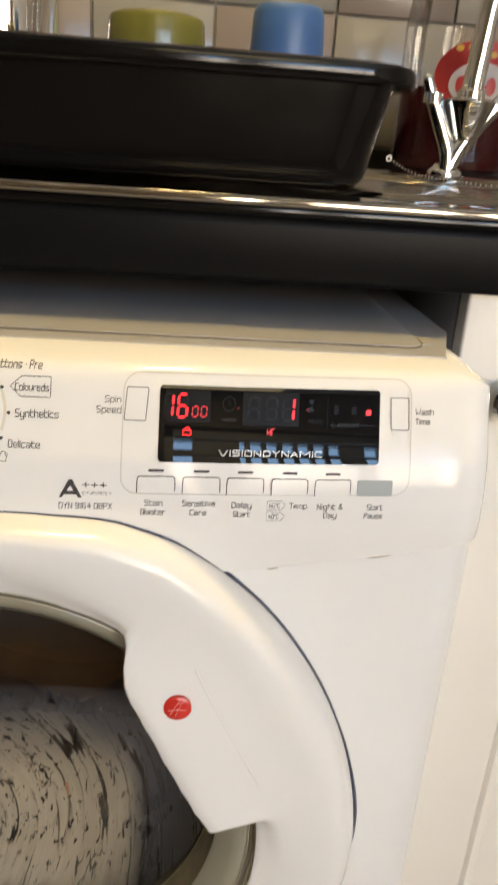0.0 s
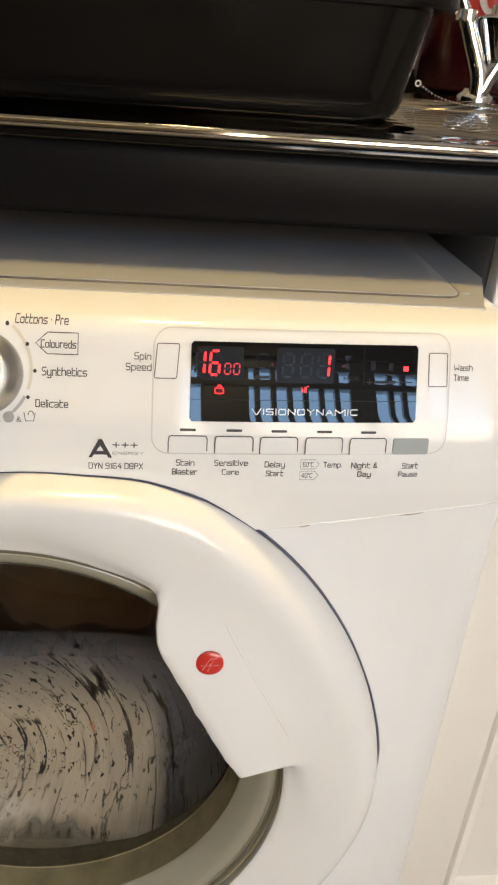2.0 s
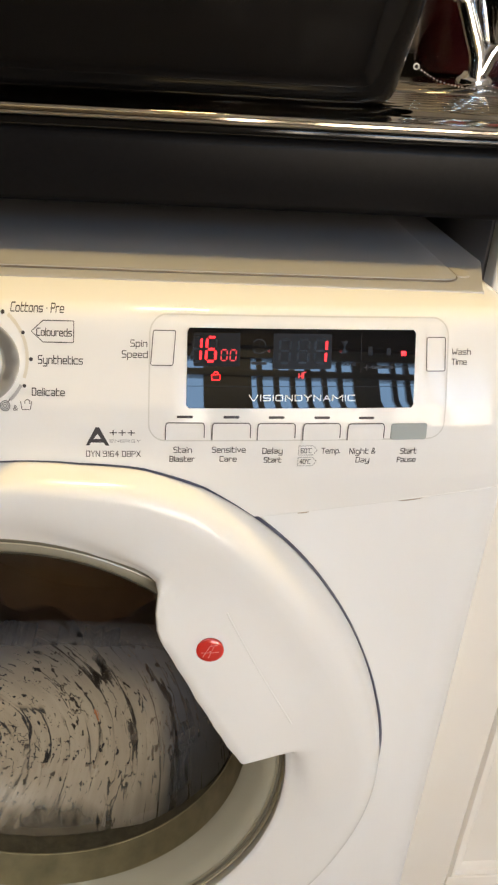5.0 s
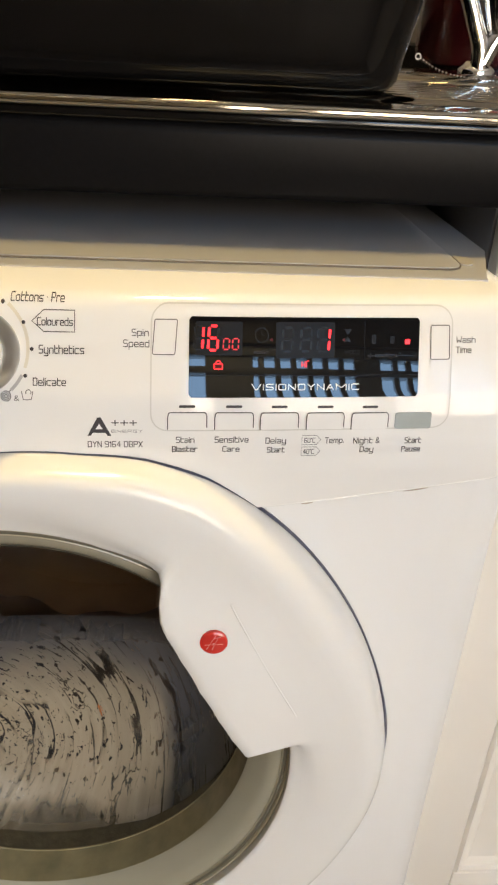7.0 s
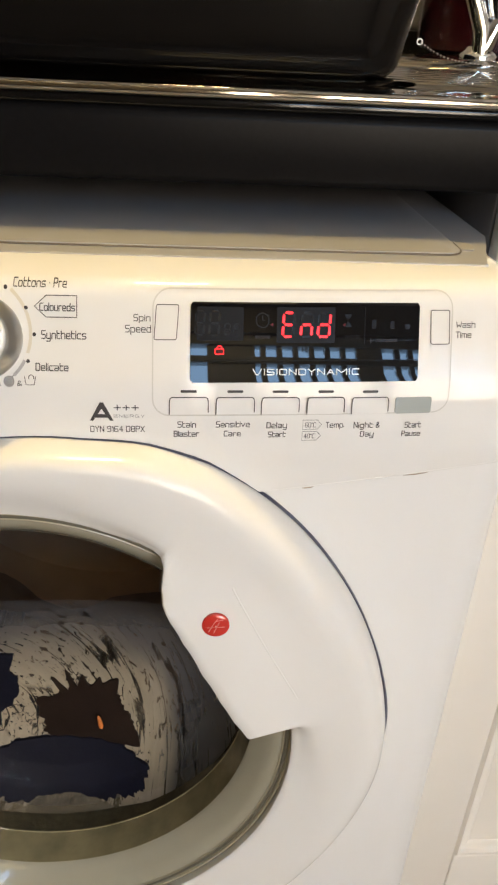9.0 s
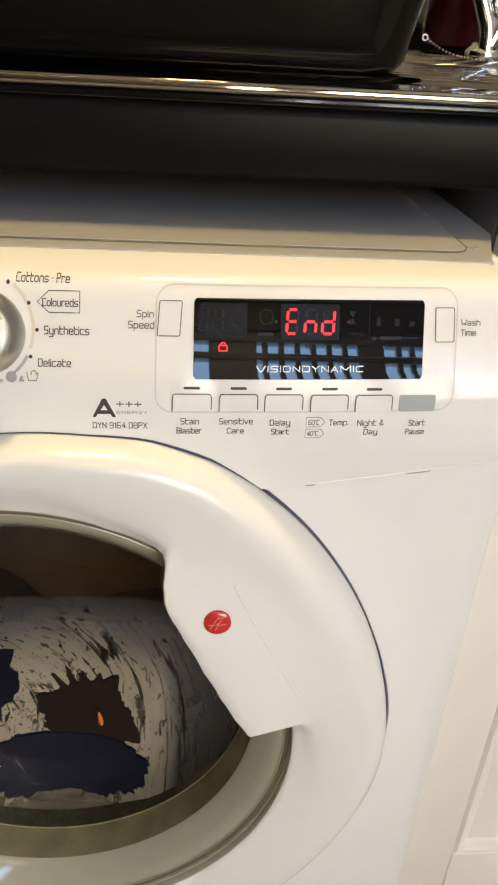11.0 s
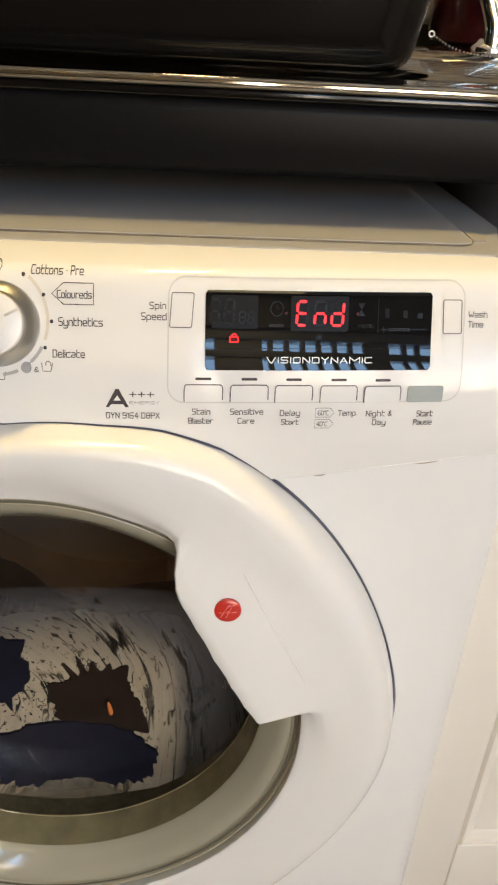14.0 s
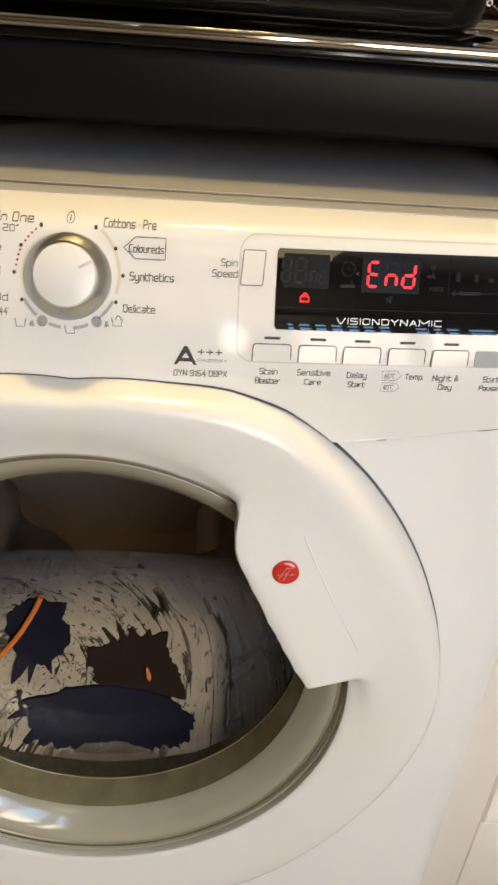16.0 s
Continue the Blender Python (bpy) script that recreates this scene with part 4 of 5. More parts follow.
def porthole():
    cz = (0, 0, DC[1])
    st = 1.07
    fz, fs = (0, -0.0160, DC[1] + 0.0047), 1.064
    part("glass_flange", revolve([(0.1860, -0.010), (0.1775, -0.0215), (0.1745, -0.0222), (0.1722, -0.0205), (0.1690, -0.0200), (0.1655, -0.0190), (0.1600, -0.0145), (0.1545, -0.0080), (0.1512, -0.0045), (0.1502, -0.0025)], fz, 120, stretch=fs), BEZEL, machine, "grey-olive moulded rim of the door glass")
    part("glass_wall", revolve([(0.1502, -0.0025), (0.1496, 0.0090), (0.1490, 0.0215)], fz, 120, stretch=fs), BEZELW, machine, "olive inner wall of the door glass")
    part("rim_line", revolve([(0.1492, 0.0210), (0.1484, 0.0216), (0.1487, 0.0226)], fz, 120, stretch=fs), BEZELW, machine)
    part("dark_band", revolve([(0.1490, 0.0222), (0.1500, 0.0330), (0.1505, 0.0460)], fz, 120, stretch=fs), DARKBAND, machine, "dark speckled band of the door glass")
    part("rim_line", revolve([(0.1752, -0.0214), (0.1746, -0.0229), (0.1734, -0.0229), (0.1728, -0.0214)], fz, 120, stretch=fs), BEZELL, machine, "pale olive outer line of the glass rim")
    part("rim_groove", revolve([(0.1726, -0.0212), (0.1720, -0.0216), (0.1710, -0.0216), (0.1704, -0.0212)], fz, 120, stretch=fs), BEZELD, machine)
    part("rim_line", revolve([(0.1700, -0.0208), (0.1694, -0.0212), (0.1688, -0.0206)], fz, 120, stretch=fs), BEZELL, machine)
    bowl = part("door_glass", revolve(BOWL, cz, 120, stretch=st), DOORGLASS, machine, "clear bowl-shaped door glass")
    bowl.visible_shadow = False
    part("gasket", revolve([(0.185, 0.000), (0.180, 0.030), (0.172, 0.050), (0.160, 0.060), (0.156, 0.075), (0.165, 0.095), (0.20, 0.10)], cz, 96, stretch=st), GASKET, machine, "grey rubber door gasket")
    drum = part("drum", revolve([(0.165, 0.100), (0.235, 0.115), (0.240, 0.14), (0.240, 0.44), (0.05, 0.47), (0.001, 0.47)], cz, 96), DRUMM, machine, "perforated steel drum")
    for k in range(3):
        a = 2 * math.pi * k / 3 + 0.6
        bm = box(-0.02, 0.02, 0.14, 0.43, 0.19, 0.238, 0.012, 3)
        bmesh.ops.rotate(bm, verts=bm.verts, cent=(0, 0, 0), matrix=Matrix.Rotation(a, 3, "Y"))
        bmesh.ops.translate(bm, verts=bm.verts, vec=(0, 0, DC[1]))
        part("drum_lifter", bm, DRUMM, drum)
    return drum


BOWL = [(0.1476, 0.0050), (0.1470, 0.0100), (0.1460, 0.0160), (0.1440, 0.0230), (0.1405, 0.0310), (0.1345, 0.0400), (0.1220, 0.0500), (0.1000, 0.0600), (0.0700, 0.0645), (0.0350, 0.0670), (0.0005, 0.0680)]
BR, BY = [p[0] for p in BOWL][::-1], [p[1] for p in BOWL][::-1]


def bowl_y(x, z):
    return float(np.interp(math.hypot(x, (z - DC[1]) / 1.07), BR, BY))


drum = porthole()


def soap_foam():
    """Film of suds on the inside of the glass, up to a level line."""
    rows = []
    n, m = 120, 26
    for j in range(m + 1):
        row = []
        for k in range(n + 1):
            a = math.pi + math.pi * k / n  # lower half
            r = 0.178 * (1 - j / m) + 0.0005
            x, z = r * math.cos(a), 0.574 + r * math.sin(a) * 1.1
            rr = math.hypot(x, (z - DC[1]) / 1.07)
            if rr > 0.1473:
                x, z = x * 0.1473 / rr, DC[1] + (z - DC[1]) * 0.1473 / rr
            row.append((x, bowl_y(x, z) + 0.0032, z))
        rows.append(row)
    swirl = lambda p: (math.atan2(p[2] - 0.445, p[0] + 0.088) / (2 * math.pi), math.hypot(p[2] - 0.445, p[0] + 0.088) / 0.2)
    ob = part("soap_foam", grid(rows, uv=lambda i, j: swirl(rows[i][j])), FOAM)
    tagged(ob, "grey film of soap suds on the door glass", "foam", kind="stuff")
    ob.visible_shadow = True


soap_foam()


# ---- laundry ----
def lump(name, centre, rx, rz, mat, label, seed, spikes, depth=0.05, front=0.0010):
    """A wet garment pressed against the bowl glass: ragged outline, front along the glass."""
    rnd = random.Random(seed)
    n = 200
    base = [1 + 0.16 * noise.noise((math.cos(2 * math.pi * k / n) * 1.3 + seed, math.sin(2 * math.pi * k / n) * 1.3, 0)) + 0.10 * noise.noise((math.cos(2 * math.pi * k / n) * 5 + seed, math.sin(2 * math.pi * k / n) * 5, 4)) + 0.03 * noise.noise((math.cos(2 * math.pi * k / n) * 14 + seed, math.sin(2 * math.pi * k / n) * 14, 9)) + 0.02 * rnd.uniform(-1, 1) for k in range(n)]
    for at, size, wide in spikes:
        for k in range(n):
            d = abs((360 * k / n - at + 180) % 360 - 180)
            base[k] += max(0, 1 - d / wide) * size
    rows = []
    for f, dy in ((1.0, depth), (1.0, 0.012), (1.0, 0.0), (0.9, 0.0), (0.8, 0.0), (0.7, 0.0), (0.6, 0.0), (0.5, 0.0), (0.4, 0.0), (0.3, 0.0), (0.2, 0.0), (0.1, 0.0)):
        row = []
        for k in range(n):
            a = 2 * math.pi * k / n
            x, z = centre[0] + rx * base[k] * f * math.cos(a), centre[1] + rz * base[k] * f * math.sin(a)
            w = 0.0004 * noise.noise((x * 60, z * 60, seed))
            row.append((x, bowl_y(x, z) + front + dy + w, z))
        rows.append(row)
    bm = grid(rows, close_u=True)
    bm.verts.ensure_lookup_table()
    bm.faces.new(bm.verts[-n:])
    ob = part(name, bm, mat)
    return tagged(ob, label, "laundry", "laundry in the drum")


def tumbling_load():
    """Ring of wet clothes thrown against the drum."""
    rows = []
    for i in range(96):
        a = 2 * math.pi * i / 96
        row = []
        for j in range(18):
            b = 2 * math.pi * j / 18
            k = 1 + 0.35 * noise.noise((math.cos(a) * 3, math.sin(a) * 3, math.cos(b) * 1.2))
            r = 0.176 + 0.055 * math.cos(b) * k
            row.append((r * math.cos(a), 0.20 + 0.085 * math.sin(b) * k, r * math.sin(a)))
        rows.append(row)
    return rows


load = part("laundry_load", grid(tumbling_load(), close_u=True, close_v=True), LOADM)
load.location = (0, 0, DC[1])
tagged(load, "ring of wet brown and navy clothes in the drum", "laundry", "laundry in the drum")
trousers = lump("navy_garment", (0.000, 0.4125), 0.071, 0.0205, NAVY, "wet navy garment pressed on the door glass", 3, [(15, 0.12, 25), (143, 0.30, 9), (160, 0.25, 6), (200, 0.2, 6), (250, 0.15, 5)], front=0.0002)
shirt = lump("brown_garment", (0.020, 0.452), 0.037, 0.032, BROWN, "wet dark brown garment pressed on the door glass", 8, [(60, 0.42, 15), (75, 0.35, 5), (92, 0.35, 7), (104, 0.62, 4), (118, 0.70, 4), (150, 0.15, 10), (330, 0.25, 20)], front=0.0012)
sock = lump("navy_sock", (-0.058, 0.491), 0.024, 0.034, NAVY, "crumpled dark navy sock against the door glass", 15, [(40, 0.35, 18), (235, 0.7, 14), (255, 0.5, 7), (285, 0.35, 8)])
cord_pts = curve_points([(x, bowl_y(x, z) - 0.0035, z) for x, z in ((-0.112, 0.457), (-0.092, 0.470), (-0.074, 0.490), (-0.060, 0.514), (-0.052, 0.532))], 6)
cord = tagged(part("drawstring", tube(cord_pts, 0.0022, 8), ORANGE), "bright orange drawstring lying on the wet clothes", "cord", "laundry in the drum")
tab_pts = curve_points([(x, bowl_y(x, z) - 0.005, z) for x, z in ((0.0335, 0.4465), (0.0325, 0.4530), (0.0310, 0.4600))], 5)
tab = tagged(part("orange_tab", tube(tab_pts, [0.0006, 0.0014, 0.0019, 0.0020, 0.0020, 0.0019, 0.0018, 0.0016, 0.0014, 0.0011, 0.0005], 8), ORANGE), "small orange tab on the brown garment", "cord", "laundry in the drum")


# ---- worktop and sink ----
def worktop():
    w = thing("worktop", (0.4, 0.4, 0.877), "black speckled laminate kitchen worktop", "worktop")
    rows = []
    for y, z in ((0.66, 0.877), (0.108, 0.877), (0.1035, 0.8775), (0.1015, 0.8795), (0.1010, 0.882), (0.1010, 0.913), (0.1015, 0.9165), (0.1035, 0.9190), (0.107, 0.9200), (0.66, 0.9200)):
        rows.append([(x, y, z) for x in (-1.4, -0.3, 0.0, 0.2, 0.4, 0.8, 2.0)])
    part("slab", grid(rows), WORKTOP, w)
    part("upstand", box(-1.4, 2.0, 0.660, 0.679, 0.9205, 0.965, 0.003), WORKTOP, w)


worktop()


def sink():
    s = thing("sink", (0.4, 0.35, 0.92), "stainless steel sink with a ribbed drainer and rolled edge", "sink")
    prof = [(0.1040, 0.9252), (0.0980, 0.9252), (0.0974, 0.9254), (0.0971, 0.9258), (0.0962, 0.9263), (0.0959, 0.9270), (0.0962, 0.9277), (0.0971, 0.9282), (0.0972, 0.9294), (0.0964, 0.9299), (0.0962, 0.9305), (0.0965, 0.9313), (0.0972, 0.9318), (0.0982, 0.9320), (0.0995, 0.9318), (0.1010, 0.9314), (0.1060, 0.9322), (0.1140, 0.9334), (0.118, 0.9336)]
    y = 0.124
    while y < 0.315:
        prof += [(y, 0.9336), (y + 0.006, 0.9337), (y + 0.009, 0.9366), (y + 0.013, 0.9376), (y + 0.017, 0.9366), (y + 0.020, 0.9337)]
        y += 0.026
    prof += [(0.330, 0.9375), (0.340, 0.9440), (0.350, 0.9450), (0.600, 0.9450), (0.612, 0.9442), (0.618, 0.9203)]
    xs = [-0.30, -0.297, -0.1, 0.1, 0.2, 0.3, 0.4, 0.6, 0.897, 0.90]
    def strip(name, pts, label=""):
        rows = [[(x, yy, z if 0 < i < len(xs) - 1 else 0.9203) for i, x in enumerate(xs)] for yy, z in pts]
        part(name, grid(rows), STEEL, s, label)
    ribs = [k for k, p in enumerate(prof) if 0.1179 < p[0] < 0.325]
    # black strip added to fill the dark band below the rolled edge
    part("dark_lip_strip", box(-0.296, 0.896, 0.0992, 0.112, 0.9202, 0.9250, 0.001), BOWLM, s, "added black strip in the dark band under the sink's edge")
    strip("rolled_edge", prof[:ribs[0] + 1], "polished rolled front edge")
    strip("drainer", prof[ribs[0]:ribs[-1] + 1], "ribbed steel drainer")
    strip("tap_ledge", prof[ribs[-1]:], "flat steel ledge behind the drainer")


sink()


def basin():
    """Black washing-up bowl on the drainer."""
    b = thing("washing_up_bowl", (0.06, 0.27, 0.936), "glossy black rectangular washing-up bowl with a rolled rim", "bowl")
    def loop(x0, x1, y0, y1, r, z, n=8):
        out = []
        for cx, cy, a0 in ((x1 - r, y0 + r, -90), (x1 - r, y1 - r, 0), (x0 + r, y1 - r, 90), (x0 + r, y0 + r, 180)):
            for k in range(n + 1):
                a = radians(a0 + 90 * k / n)
                out.append((cx + r * math.cos(a), cy + r * math.sin(a), z))
        return out
    X0b, X1b, Y0b, Y1b = -0.150, 0.237, 0.121, 0.420
    rows = [loop(X0b + e, X1b - e, Y0b + e, Y1b - e, 0.040 - e, z) for e, z in ((0.018, 0.9368), (0.012, 0.9374), (0.007, 0.9390), (0.0035, 0.9415), (0.0012, 0.9455))]
    rows.append(loop(X0b, X1b, Y0b, Y1b, 0.040, 0.9500))
    for k in range(1, 7):
        f, g = 0.007 * k / 6, 0.050 * k / 6
        rows.append(loop(X0b - f, X1b + f + 0.004 * k / 6, Y0b - f * 0.7, Y1b + f, 0.042, 0.950 + g))
    for e, z in ((0.0075, 1.0005), (0.0140, 1.0010), (0.0155, 1.0030), (0.0155, 1.0085), (0.0140, 1.0120), (0.0100, 1.0135), (0.0045, 1.0125), (0.0030, 1.0085)):
        rows.append(loop(X0b - e, X1b + e + 0.010, Y0b - e * 0.75, Y1b + e, 0.046, z))
    rows.append(loop(X0b + 0.002, X1b - 0.002, Y0b + 0.004, Y1b - 0.004, 0.036, 0.944))
    rows.append(loop(X0b + 0.015, X1b - 0.015, Y0b + 0.015, Y1b - 0.015, 0.030, 0.9405))
    bm = grid(rows, close_u=True)
    bm.verts.ensure_lookup_table()
    n = len(rows[0])
    bm.faces.new(bm.verts[-n:])
    bm.faces.new(list(bm.verts[:n])[::-1])
    bmesh.ops.recalc_face_normals(bm, faces=bm.faces)
    part("bowl_shell", bm, BOWLM, b)


basin()


def cup(name, x, y, r_top, r_rim, h, mat, label, foot=0.004):
    """An upturned cup standing on its rim in the bowl."""
    z = 0.9407
    c = thing(name, (x, y, z), label, "cup", "cups drying in the bowl")
    prof = [(r_rim - 0.003, 0.0), (r_rim, 0.0), (r_rim + 0.0006, 0.003), (r_rim - 0.0005, 0.012)] + [(r_rim + (r_top - r_rim) * k / 6, 0.012 + (h - 0.018) * k / 6) for k in range(1, 7)] + [(r_top - 0.0015, h - 0.002), (r_top - foot, h), (r_top - foot - 0.003, h - 0.0015), (0.001, h - 0.002)]
    part("cup_body", revolve(prof, (x, y, z), 48, "z"), mat, c)


cup("green_cup", 0.084, 0.290, 0.0380, 0.0430, 0.1095, GREENC, "olive green cup upturned in the black bowl", 0.006)
cup("blue_cup", 0.189, 0.290, 0.0285, 0.0340, 0.123, BLUEC, "matt blue tumbler upturned in the black bowl", 0.003)


def tap():
    x, y, z = 0.362, 0.375, 0.945
    t = thing("mixer_tap", (x, y, z), "chrome kitchen mixer tap with two levers", "tap")
    part("base_plate", revolve([(0.0165, 0.0), (0.0165, 0.003), (0.015, 0.0050), (0.012, 0.007), (0.0105, 0.010)], (x, y, z), 40, "z"), CHROME, t)
    part("neck", revolve([(0.0060, 0.020), (0.0080, 0.023), (0.0150, 0.040), (0.0215, 0.057), (0.0245, 0.0640), (0.0249, 0.0665), (0.0220, 0.0685), (0.0125, 0.0700)], (x + 0.013, y - 0.004, z), 40, "z"), CHROME, t, "chrome cone body")
    arms = (([(-0.001, 0.004), (-0.003, 0.022), (-0.013, 0.044), (-0.0235, 0.066)], [(-0.0245, 0.068), (-0.0285, 0.077), (-0.0330, 0.087)]),
            ([(0.001, 0.008), (0.010, 0.028), (0.030, 0.054), (0.052, 0.080)], [(0.0530, 0.082), (0.0640, 0.095), (0.0760, 0.110)]))
    for low, high in arms:
        pts = curve_points([(x + dx, y - 0.008, z + dz) for dx, dz in low], 7)
        arm = part("arm", tube(pts, [0.0078 - 0.0006 * k / len(pts) for k in range(len(pts))], 20), CHROME, t)
        end = Vector((x + low[-1][0], y - 0.008, z + low[-1][1]))
        part("collar", tube([end - Vector((0, 0, 0.004)), end - Vector((0, 0, 0.003)), end + Vector((0, 0, 0.005)), end + Vector((0, 0, 0.006))], [0.0068, 0.0092, 0.0092, 0.0068], 20), CHROME, arm)
        part("lever", tube(curve_points([(x + dx, y - 0.008, z + dz) for dx, dz in high], 5), [0.0055, 0.0055, 0.0054, 0.0053, 0.0052, 0.0051, 0.0050, 0.0050, 0.0048, 0.0042, 0.0015], 18), CHROME, arm)
    part("spout_collar", revolve([(0.0130, 0.068), (0.0130, 0.076), (0.0110, 0.078)], (x + 0.016, y + 0.004, z), 32, "z"), CHROME, t)
    part("spout", tube(curve_points([(x + 0.016, y + 0.004, z + 0.072), (x + 0.022, y + 0.004, z + 0.16), (x + 0.028, y + 0.002, z + 0.25), (x + 0.030, y - 0.03, z + 0.30), (x + 0.030, y - 0.09, z + 0.31), (x + 0.030, y - 0.13, z + 0.28)], 8), 0.0102, 20), CHROME, t)


tap()


def chain():
    c = thing("plug_chain", (0.36, 0.34, 0.945), "chrome bead chain of the sink plug", "chain")
    pts = curve_points([(0.2966, 0.3300, 0.9555), (0.3096, 0.3300, 0.9490), (0.3209, 0.3300, 0.9452), (0.3349, 0.3290, 0.9430), (0.3486, 0.3270, 0.9420), (0.3685, 0.3240, 0.9405), (0.400, 0.318, 0.9390), (0.430, 0.312, 0.9385)], 14)
    bead = revolve([(0.0002, -0.0012), (0.0008, -0.0009), (0.0012, 0.0), (0.0008, 0.0009), (0.0002, 0.0012)], (0, 0, 0), 8, "z")
    first, last, gone = None, None, 0.0
    for p in pts:
        if last is not None and (p - last).length < 0.0029:
            continue
        last = p
        if first is None:
            first = part("bead", bead, CHROME, c)
            ob = first
        else:
            ob = first.copy()
            scene.collection.objects.link(ob)
        ob.matrix_basis = Matrix.Translation(p)
    ring = [(0.2945 + 0.0022 * math.cos(2 * math.pi * k / 12), 0.330, 0.9570 + 0.0022 * math.sin(2 * math.pi * k / 12)) for k in range(13)]
    part("ring", tube(ring, 0.0005, 6), KNOBRING, c)


chain()


def bottle():
    x, y, z = 0.420, 0.545, 0.945
    b = thing("drink_bottle", (x, y, z), "large clear plastic bottle of dark red drink with a red label", "bottle")
    part("bottle_shell", revolve([(0.050, 0.0), (0.066, 0.004), (0.070, 0.015), (0.070, 0.15), (0.066, 0.19), (0.045, 0.235), (0.020, 0.265), (0.016, 0.30)], (x, y, z), 56, "z"), BOTTLE, b).visible_shadow = False
    part("drink", revolve([(0.001, 0.002), (0.060, 0.003), (0.067, 0.012), (0.067, 0.088), (0.001, 0.0885)], (x, y, z), 48, "z"), REDLIQ, b, "dark red liquid filling the lower part")
    # label: red round with a white middle, and yellow bars
    def patch(cx, cz, rx, rz, mat, out, ring=None):
        n = 40
        rows = []
        for f in ((ring or 0.02), 1.0):
            row = []
            for k in range(n):
                a = 2 * math.pi * k / n
                ang = (cx + f * rx * math.cos(a)) / 0.0705 - math.pi / 2
                row.append((x + (0.0705 + out) * math.cos(ang), y + (0.0705 + out) * math.sin(ang), z + cz + f * rz * math.sin(a)))
            rows.append(row)
        part("label_patch", grid(rows, close_u=True), mat, b)
    patch(-0.002, 0.099, 0.050, 0.034, REDL, 0.0004)
    patch(-0.002, 0.090, 0.033, 0.022, WHITEL, 0.0008)
    for k in range(4):
        patch(-0.028 + 0.012 * k, 0.119 + 0.006 * math.sin(1 + k * 0.7), 0.004, 0.003, YELL, 0.0012)
    for k in range(3):
        patch(-0.022 + 0.016 * k, 0.089, 0.0055, 0.009, REDL, 0.0012)


REDL = material("red_label_paper", (0.30, 0.02, 0.02), 0.4)
WHITEL = material("white_label_paper", (0.36, 0.34, 0.34), 0.5)
YELL = material("yellow_label_ink", (0.40, 0.25, 0.03), 0.5)
bottle()


def left_things():
    p = thing("saucepan", (-0.09, 0.60, 0.945), "steel saucepan with a black base standing by the wall", "pan")
    part("pan_body", revolve([(0.001, 0.0), (0.055, 0.0), (0.058, 0.004), (0.060, 0.12), (0.064, 0.155), (0.066, 0.156), (0.062, 0.150), (0.05, 0.02), (0.001, 0.018)], (-0.105, 0.575, 0.945), 48, "z"), CHROME, p)
    k = thing("packet", (-0.035, 0.64, 0.945), "striped green and orange packet leaning on the tiles", "packet")
    bm = box(-0.085, -0.052, 0.628, 0.652, 0.9455, 1.16, 0.006)
    part("packet_body", bm, material("pale_green_card", (0.34, 0.42, 0.22), 0.4, vary=0.1, scale=20), k)
    part("packet_stripe", box(-0.0845, -0.070, 0.6255, 0.630, 0.96, 1.15, 0.001), material("orange_card", (0.55, 0.22, 0.10), 0.4, vary=0.1, scale=20), k)


left_things()


# ---- cabinet beside the machine ----
def cabinet():
    c = thing("kitchen_cabinet", (0.55, 0.4, 0.0), "cream painted kitchen base cabinet with a panelled door", "cabinet")
    part("carcass", box(0.3125, 0.90, 0.142, 0.66, 0.10, 0.8765, 0.001), CARC, c, "side of the cabinet, its grey darkened for the shade in the gap")
    part("plinth", box(0.3125, 0.90, 0.19, 0.205, 0.0, 0.098), CAB, c)
    xa, xb, za, zb, yf = 0.3135, 0.80, 0.004, 0.8758, 0.122
    # door: stiles and rails round a recessed panel with an ogee moulding
    d = part("door", box(xa, 0.410, yf, 0.1405, za, zb, 0.0025, 3), CAB, c)
    part("stile", box(0.70, xb, yf, 0.1405, za, zb, 0.0025, 3), CAB, d)
    part("rail", box(0.4103, 0.6997, yf, 0.1405, za, 0.142, 0.0025, 3), CAB, d)
    part("rail", box(0.4103, 0.6997, yf, 0.1405, 0.76, zb, 0.0025, 3), CAB, d)
    part("panel", box(0.4103, 0.6997, yf + 0.008, 0.139, 0.1423, 0.7597), CAB, d)
    bead = [(0.0, 0.0085), (0.0, 0.002), (0.003, -0.0015), (0.006, -0.001), (0.008, 0.003), (0.012, 0.0045), (0.017, 0.0080)]
    rows = []
    for o, dy in bead:
        rows.append([(0.4105 + o, yf + dy, 0.1425 + o), (0.6995 - o, yf + dy, 0.1425 + o), (0.6995 - o, yf + dy, 0.7595 - o), (0.4105 + o, yf + dy, 0.7595 - o)])
    part("moulding", grid(rows, close_u=True), CAB, d)
    part("knob", revolve([(0.0090, 0.0), (0.0070, -0.004), (0.0060, -0.010), (0.0095, -0.0135), (0.0150, -0.0165), (0.0160, -0.0200), (0.0145, -0.0235), (0.0090, -0.0260), (0.0004, -0.0268)], (0.3530, yf, 0.8010), 32), CHROME, d, "round chrome knob")


cabinet()


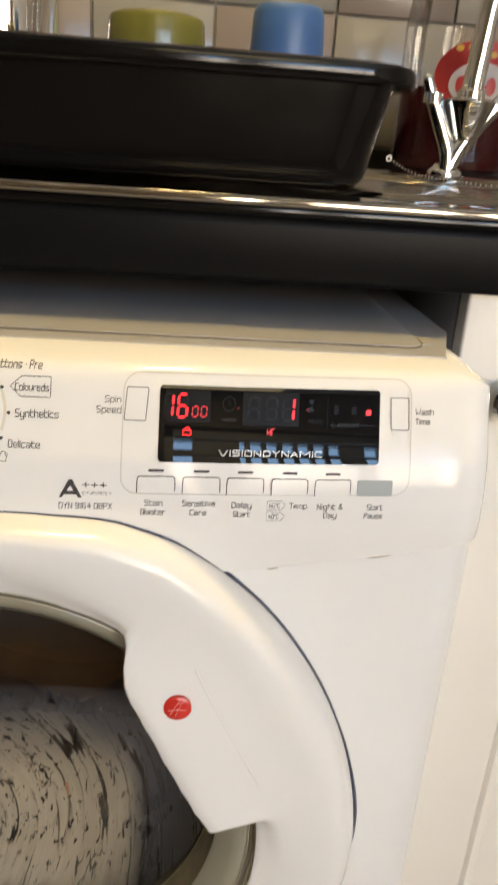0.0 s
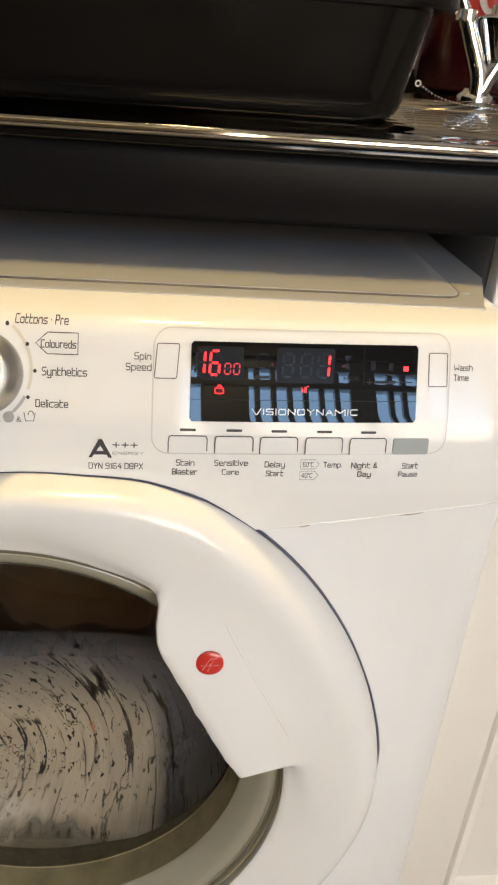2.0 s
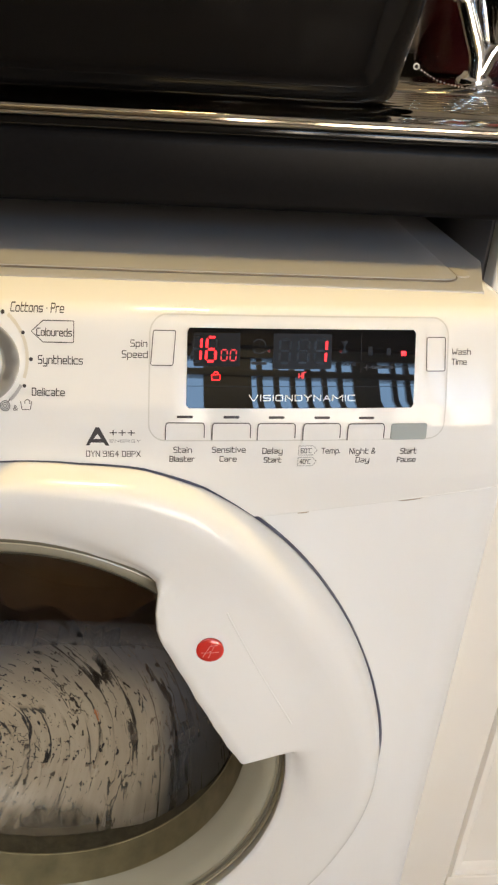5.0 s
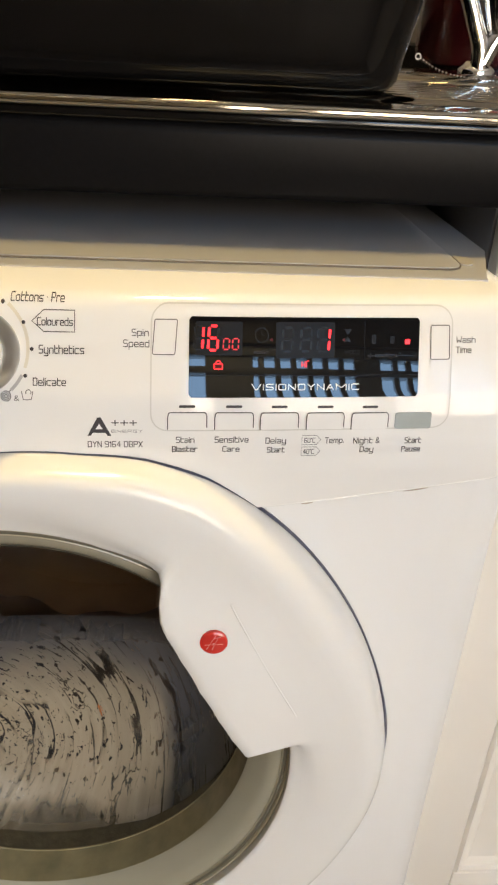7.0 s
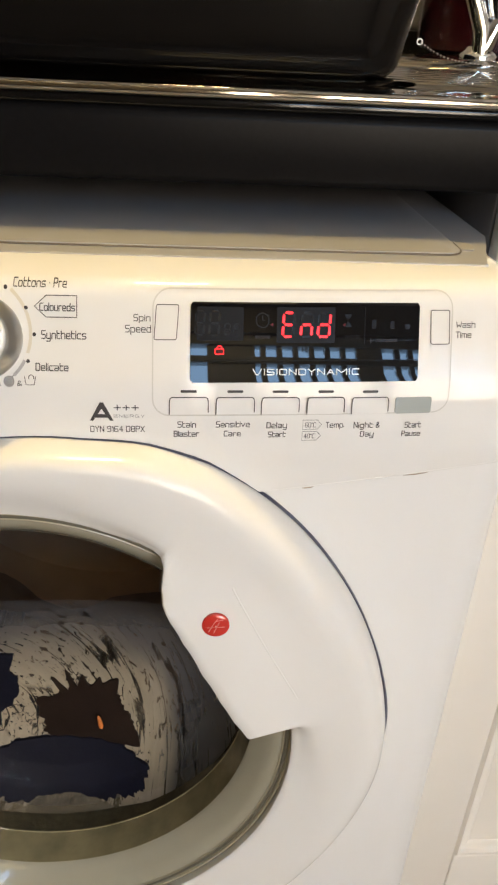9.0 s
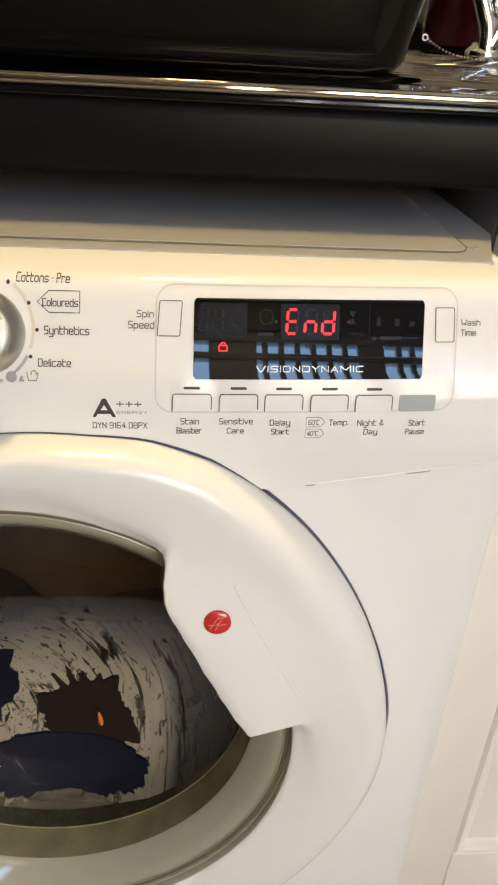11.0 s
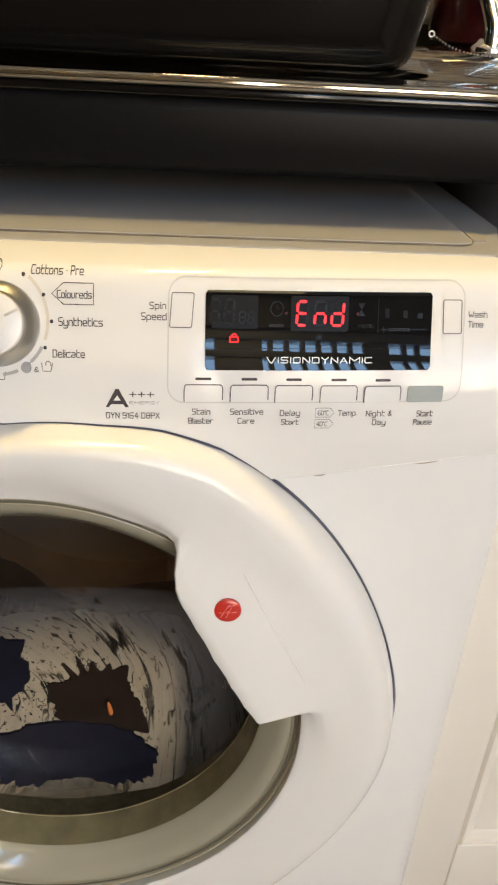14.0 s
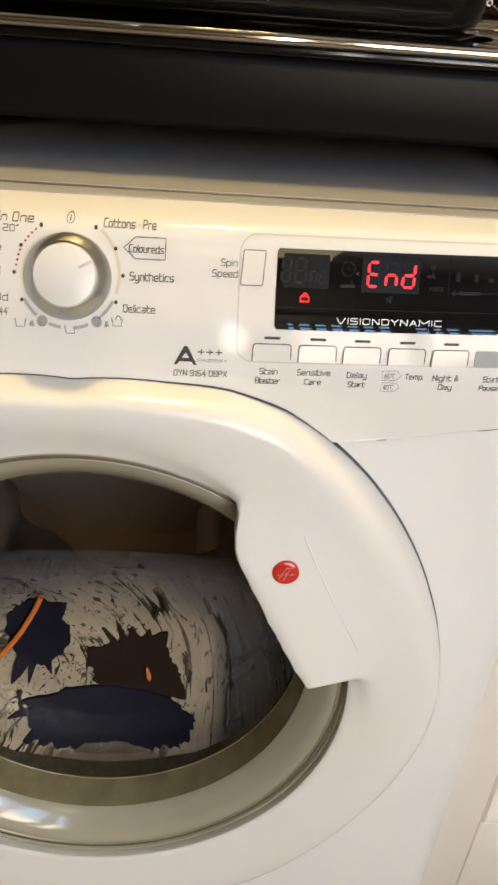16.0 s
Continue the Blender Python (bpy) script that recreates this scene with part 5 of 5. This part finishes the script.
# ---- wall tiles ----
def tiles():
    wall = bpy.data.objects["wall_north"]
    size, x_line, z_line = 0.153, 0.290, 0.966
    shared = {}
    for i in range(-6, 7):
        for j in range(0, 6):
            x, z = x_line + i * size, z_line + j * size
            key = (i + j) % 2
            if key not in shared:
                bm = box(0.0015, size - 0.0015, -0.008, 0.0, 0.0015, size - 0.0015, 0.0018, 2)
                ob = part("tile", bm, TILEW if key == 0 else TILEB, wall)
                shared[key] = ob
            else:
                ob = shared[key].copy()
                scene.collection.objects.link(ob)
            ob.matrix_basis = Matrix.Translation((x, 0.6875, z))


tiles()


# ---- what moves ----
def motions():
    for ob, m, before, after in segments:
        a0, a1 = (0 if before else 180), (180 if before else 360)
        turn = lambda a: m @ Matrix.Rotation(radians(a), 4, "X")
        walk(ob, [(0.0, turn(a0)), (8.2, turn(a0)), (8.2334, turn(a0 + 60)), (8.2667, turn(a0 + 120)), (8.3, turn(a1)), (16.0, turn(a1))])
    # spinning load slows down and stops
    rows, a, t = [], 0.0, 0.0
    while t < 7.35:
        rows.append((t, pose(0, 0, DC[1], 0, a, 0)))
        a += 70 if t < 6.0 else max(12, 70 - 45 * (t - 6.0))
        t += 0.2
    rows += [(7.5, pose(0, 0, DC[1], 0, a, 0)), (16.0, pose(0, 0, DC[1], 0, a, 0))]
    walk(load, rows)
    # garments slump forward on to the glass
    def slump(ob, t0, t1, dx, dy, dz, tip):
        walk(ob, [(0.0, pose(dx, dy, dz, tip)), (t0, pose(dx, dy, dz, tip)), ((t0 + t1) / 2, pose(dx * 0.4, dy * 0.35, dz * 0.4, tip * 0.4)), (t1, pose(0, 0, 0)), (16.0, pose(0, 0, 0))])
    slump(shirt, 7.34, 7.52, 0.0, 0.035, 0.0, 0)
    slump(trousers, 7.45, 7.72, 0.0, 0.045, 0.010, 0)
    slump(sock, 7.5, 7.7, 0.0, 0.070, -0.055, 0)
    slump(cord, 7.5, 7.9, 0.01, 0.090, -0.13, 0)
    slump(tab, 8.6, 9.0, 0.0, 0.030, 0.0, 0)


motions()
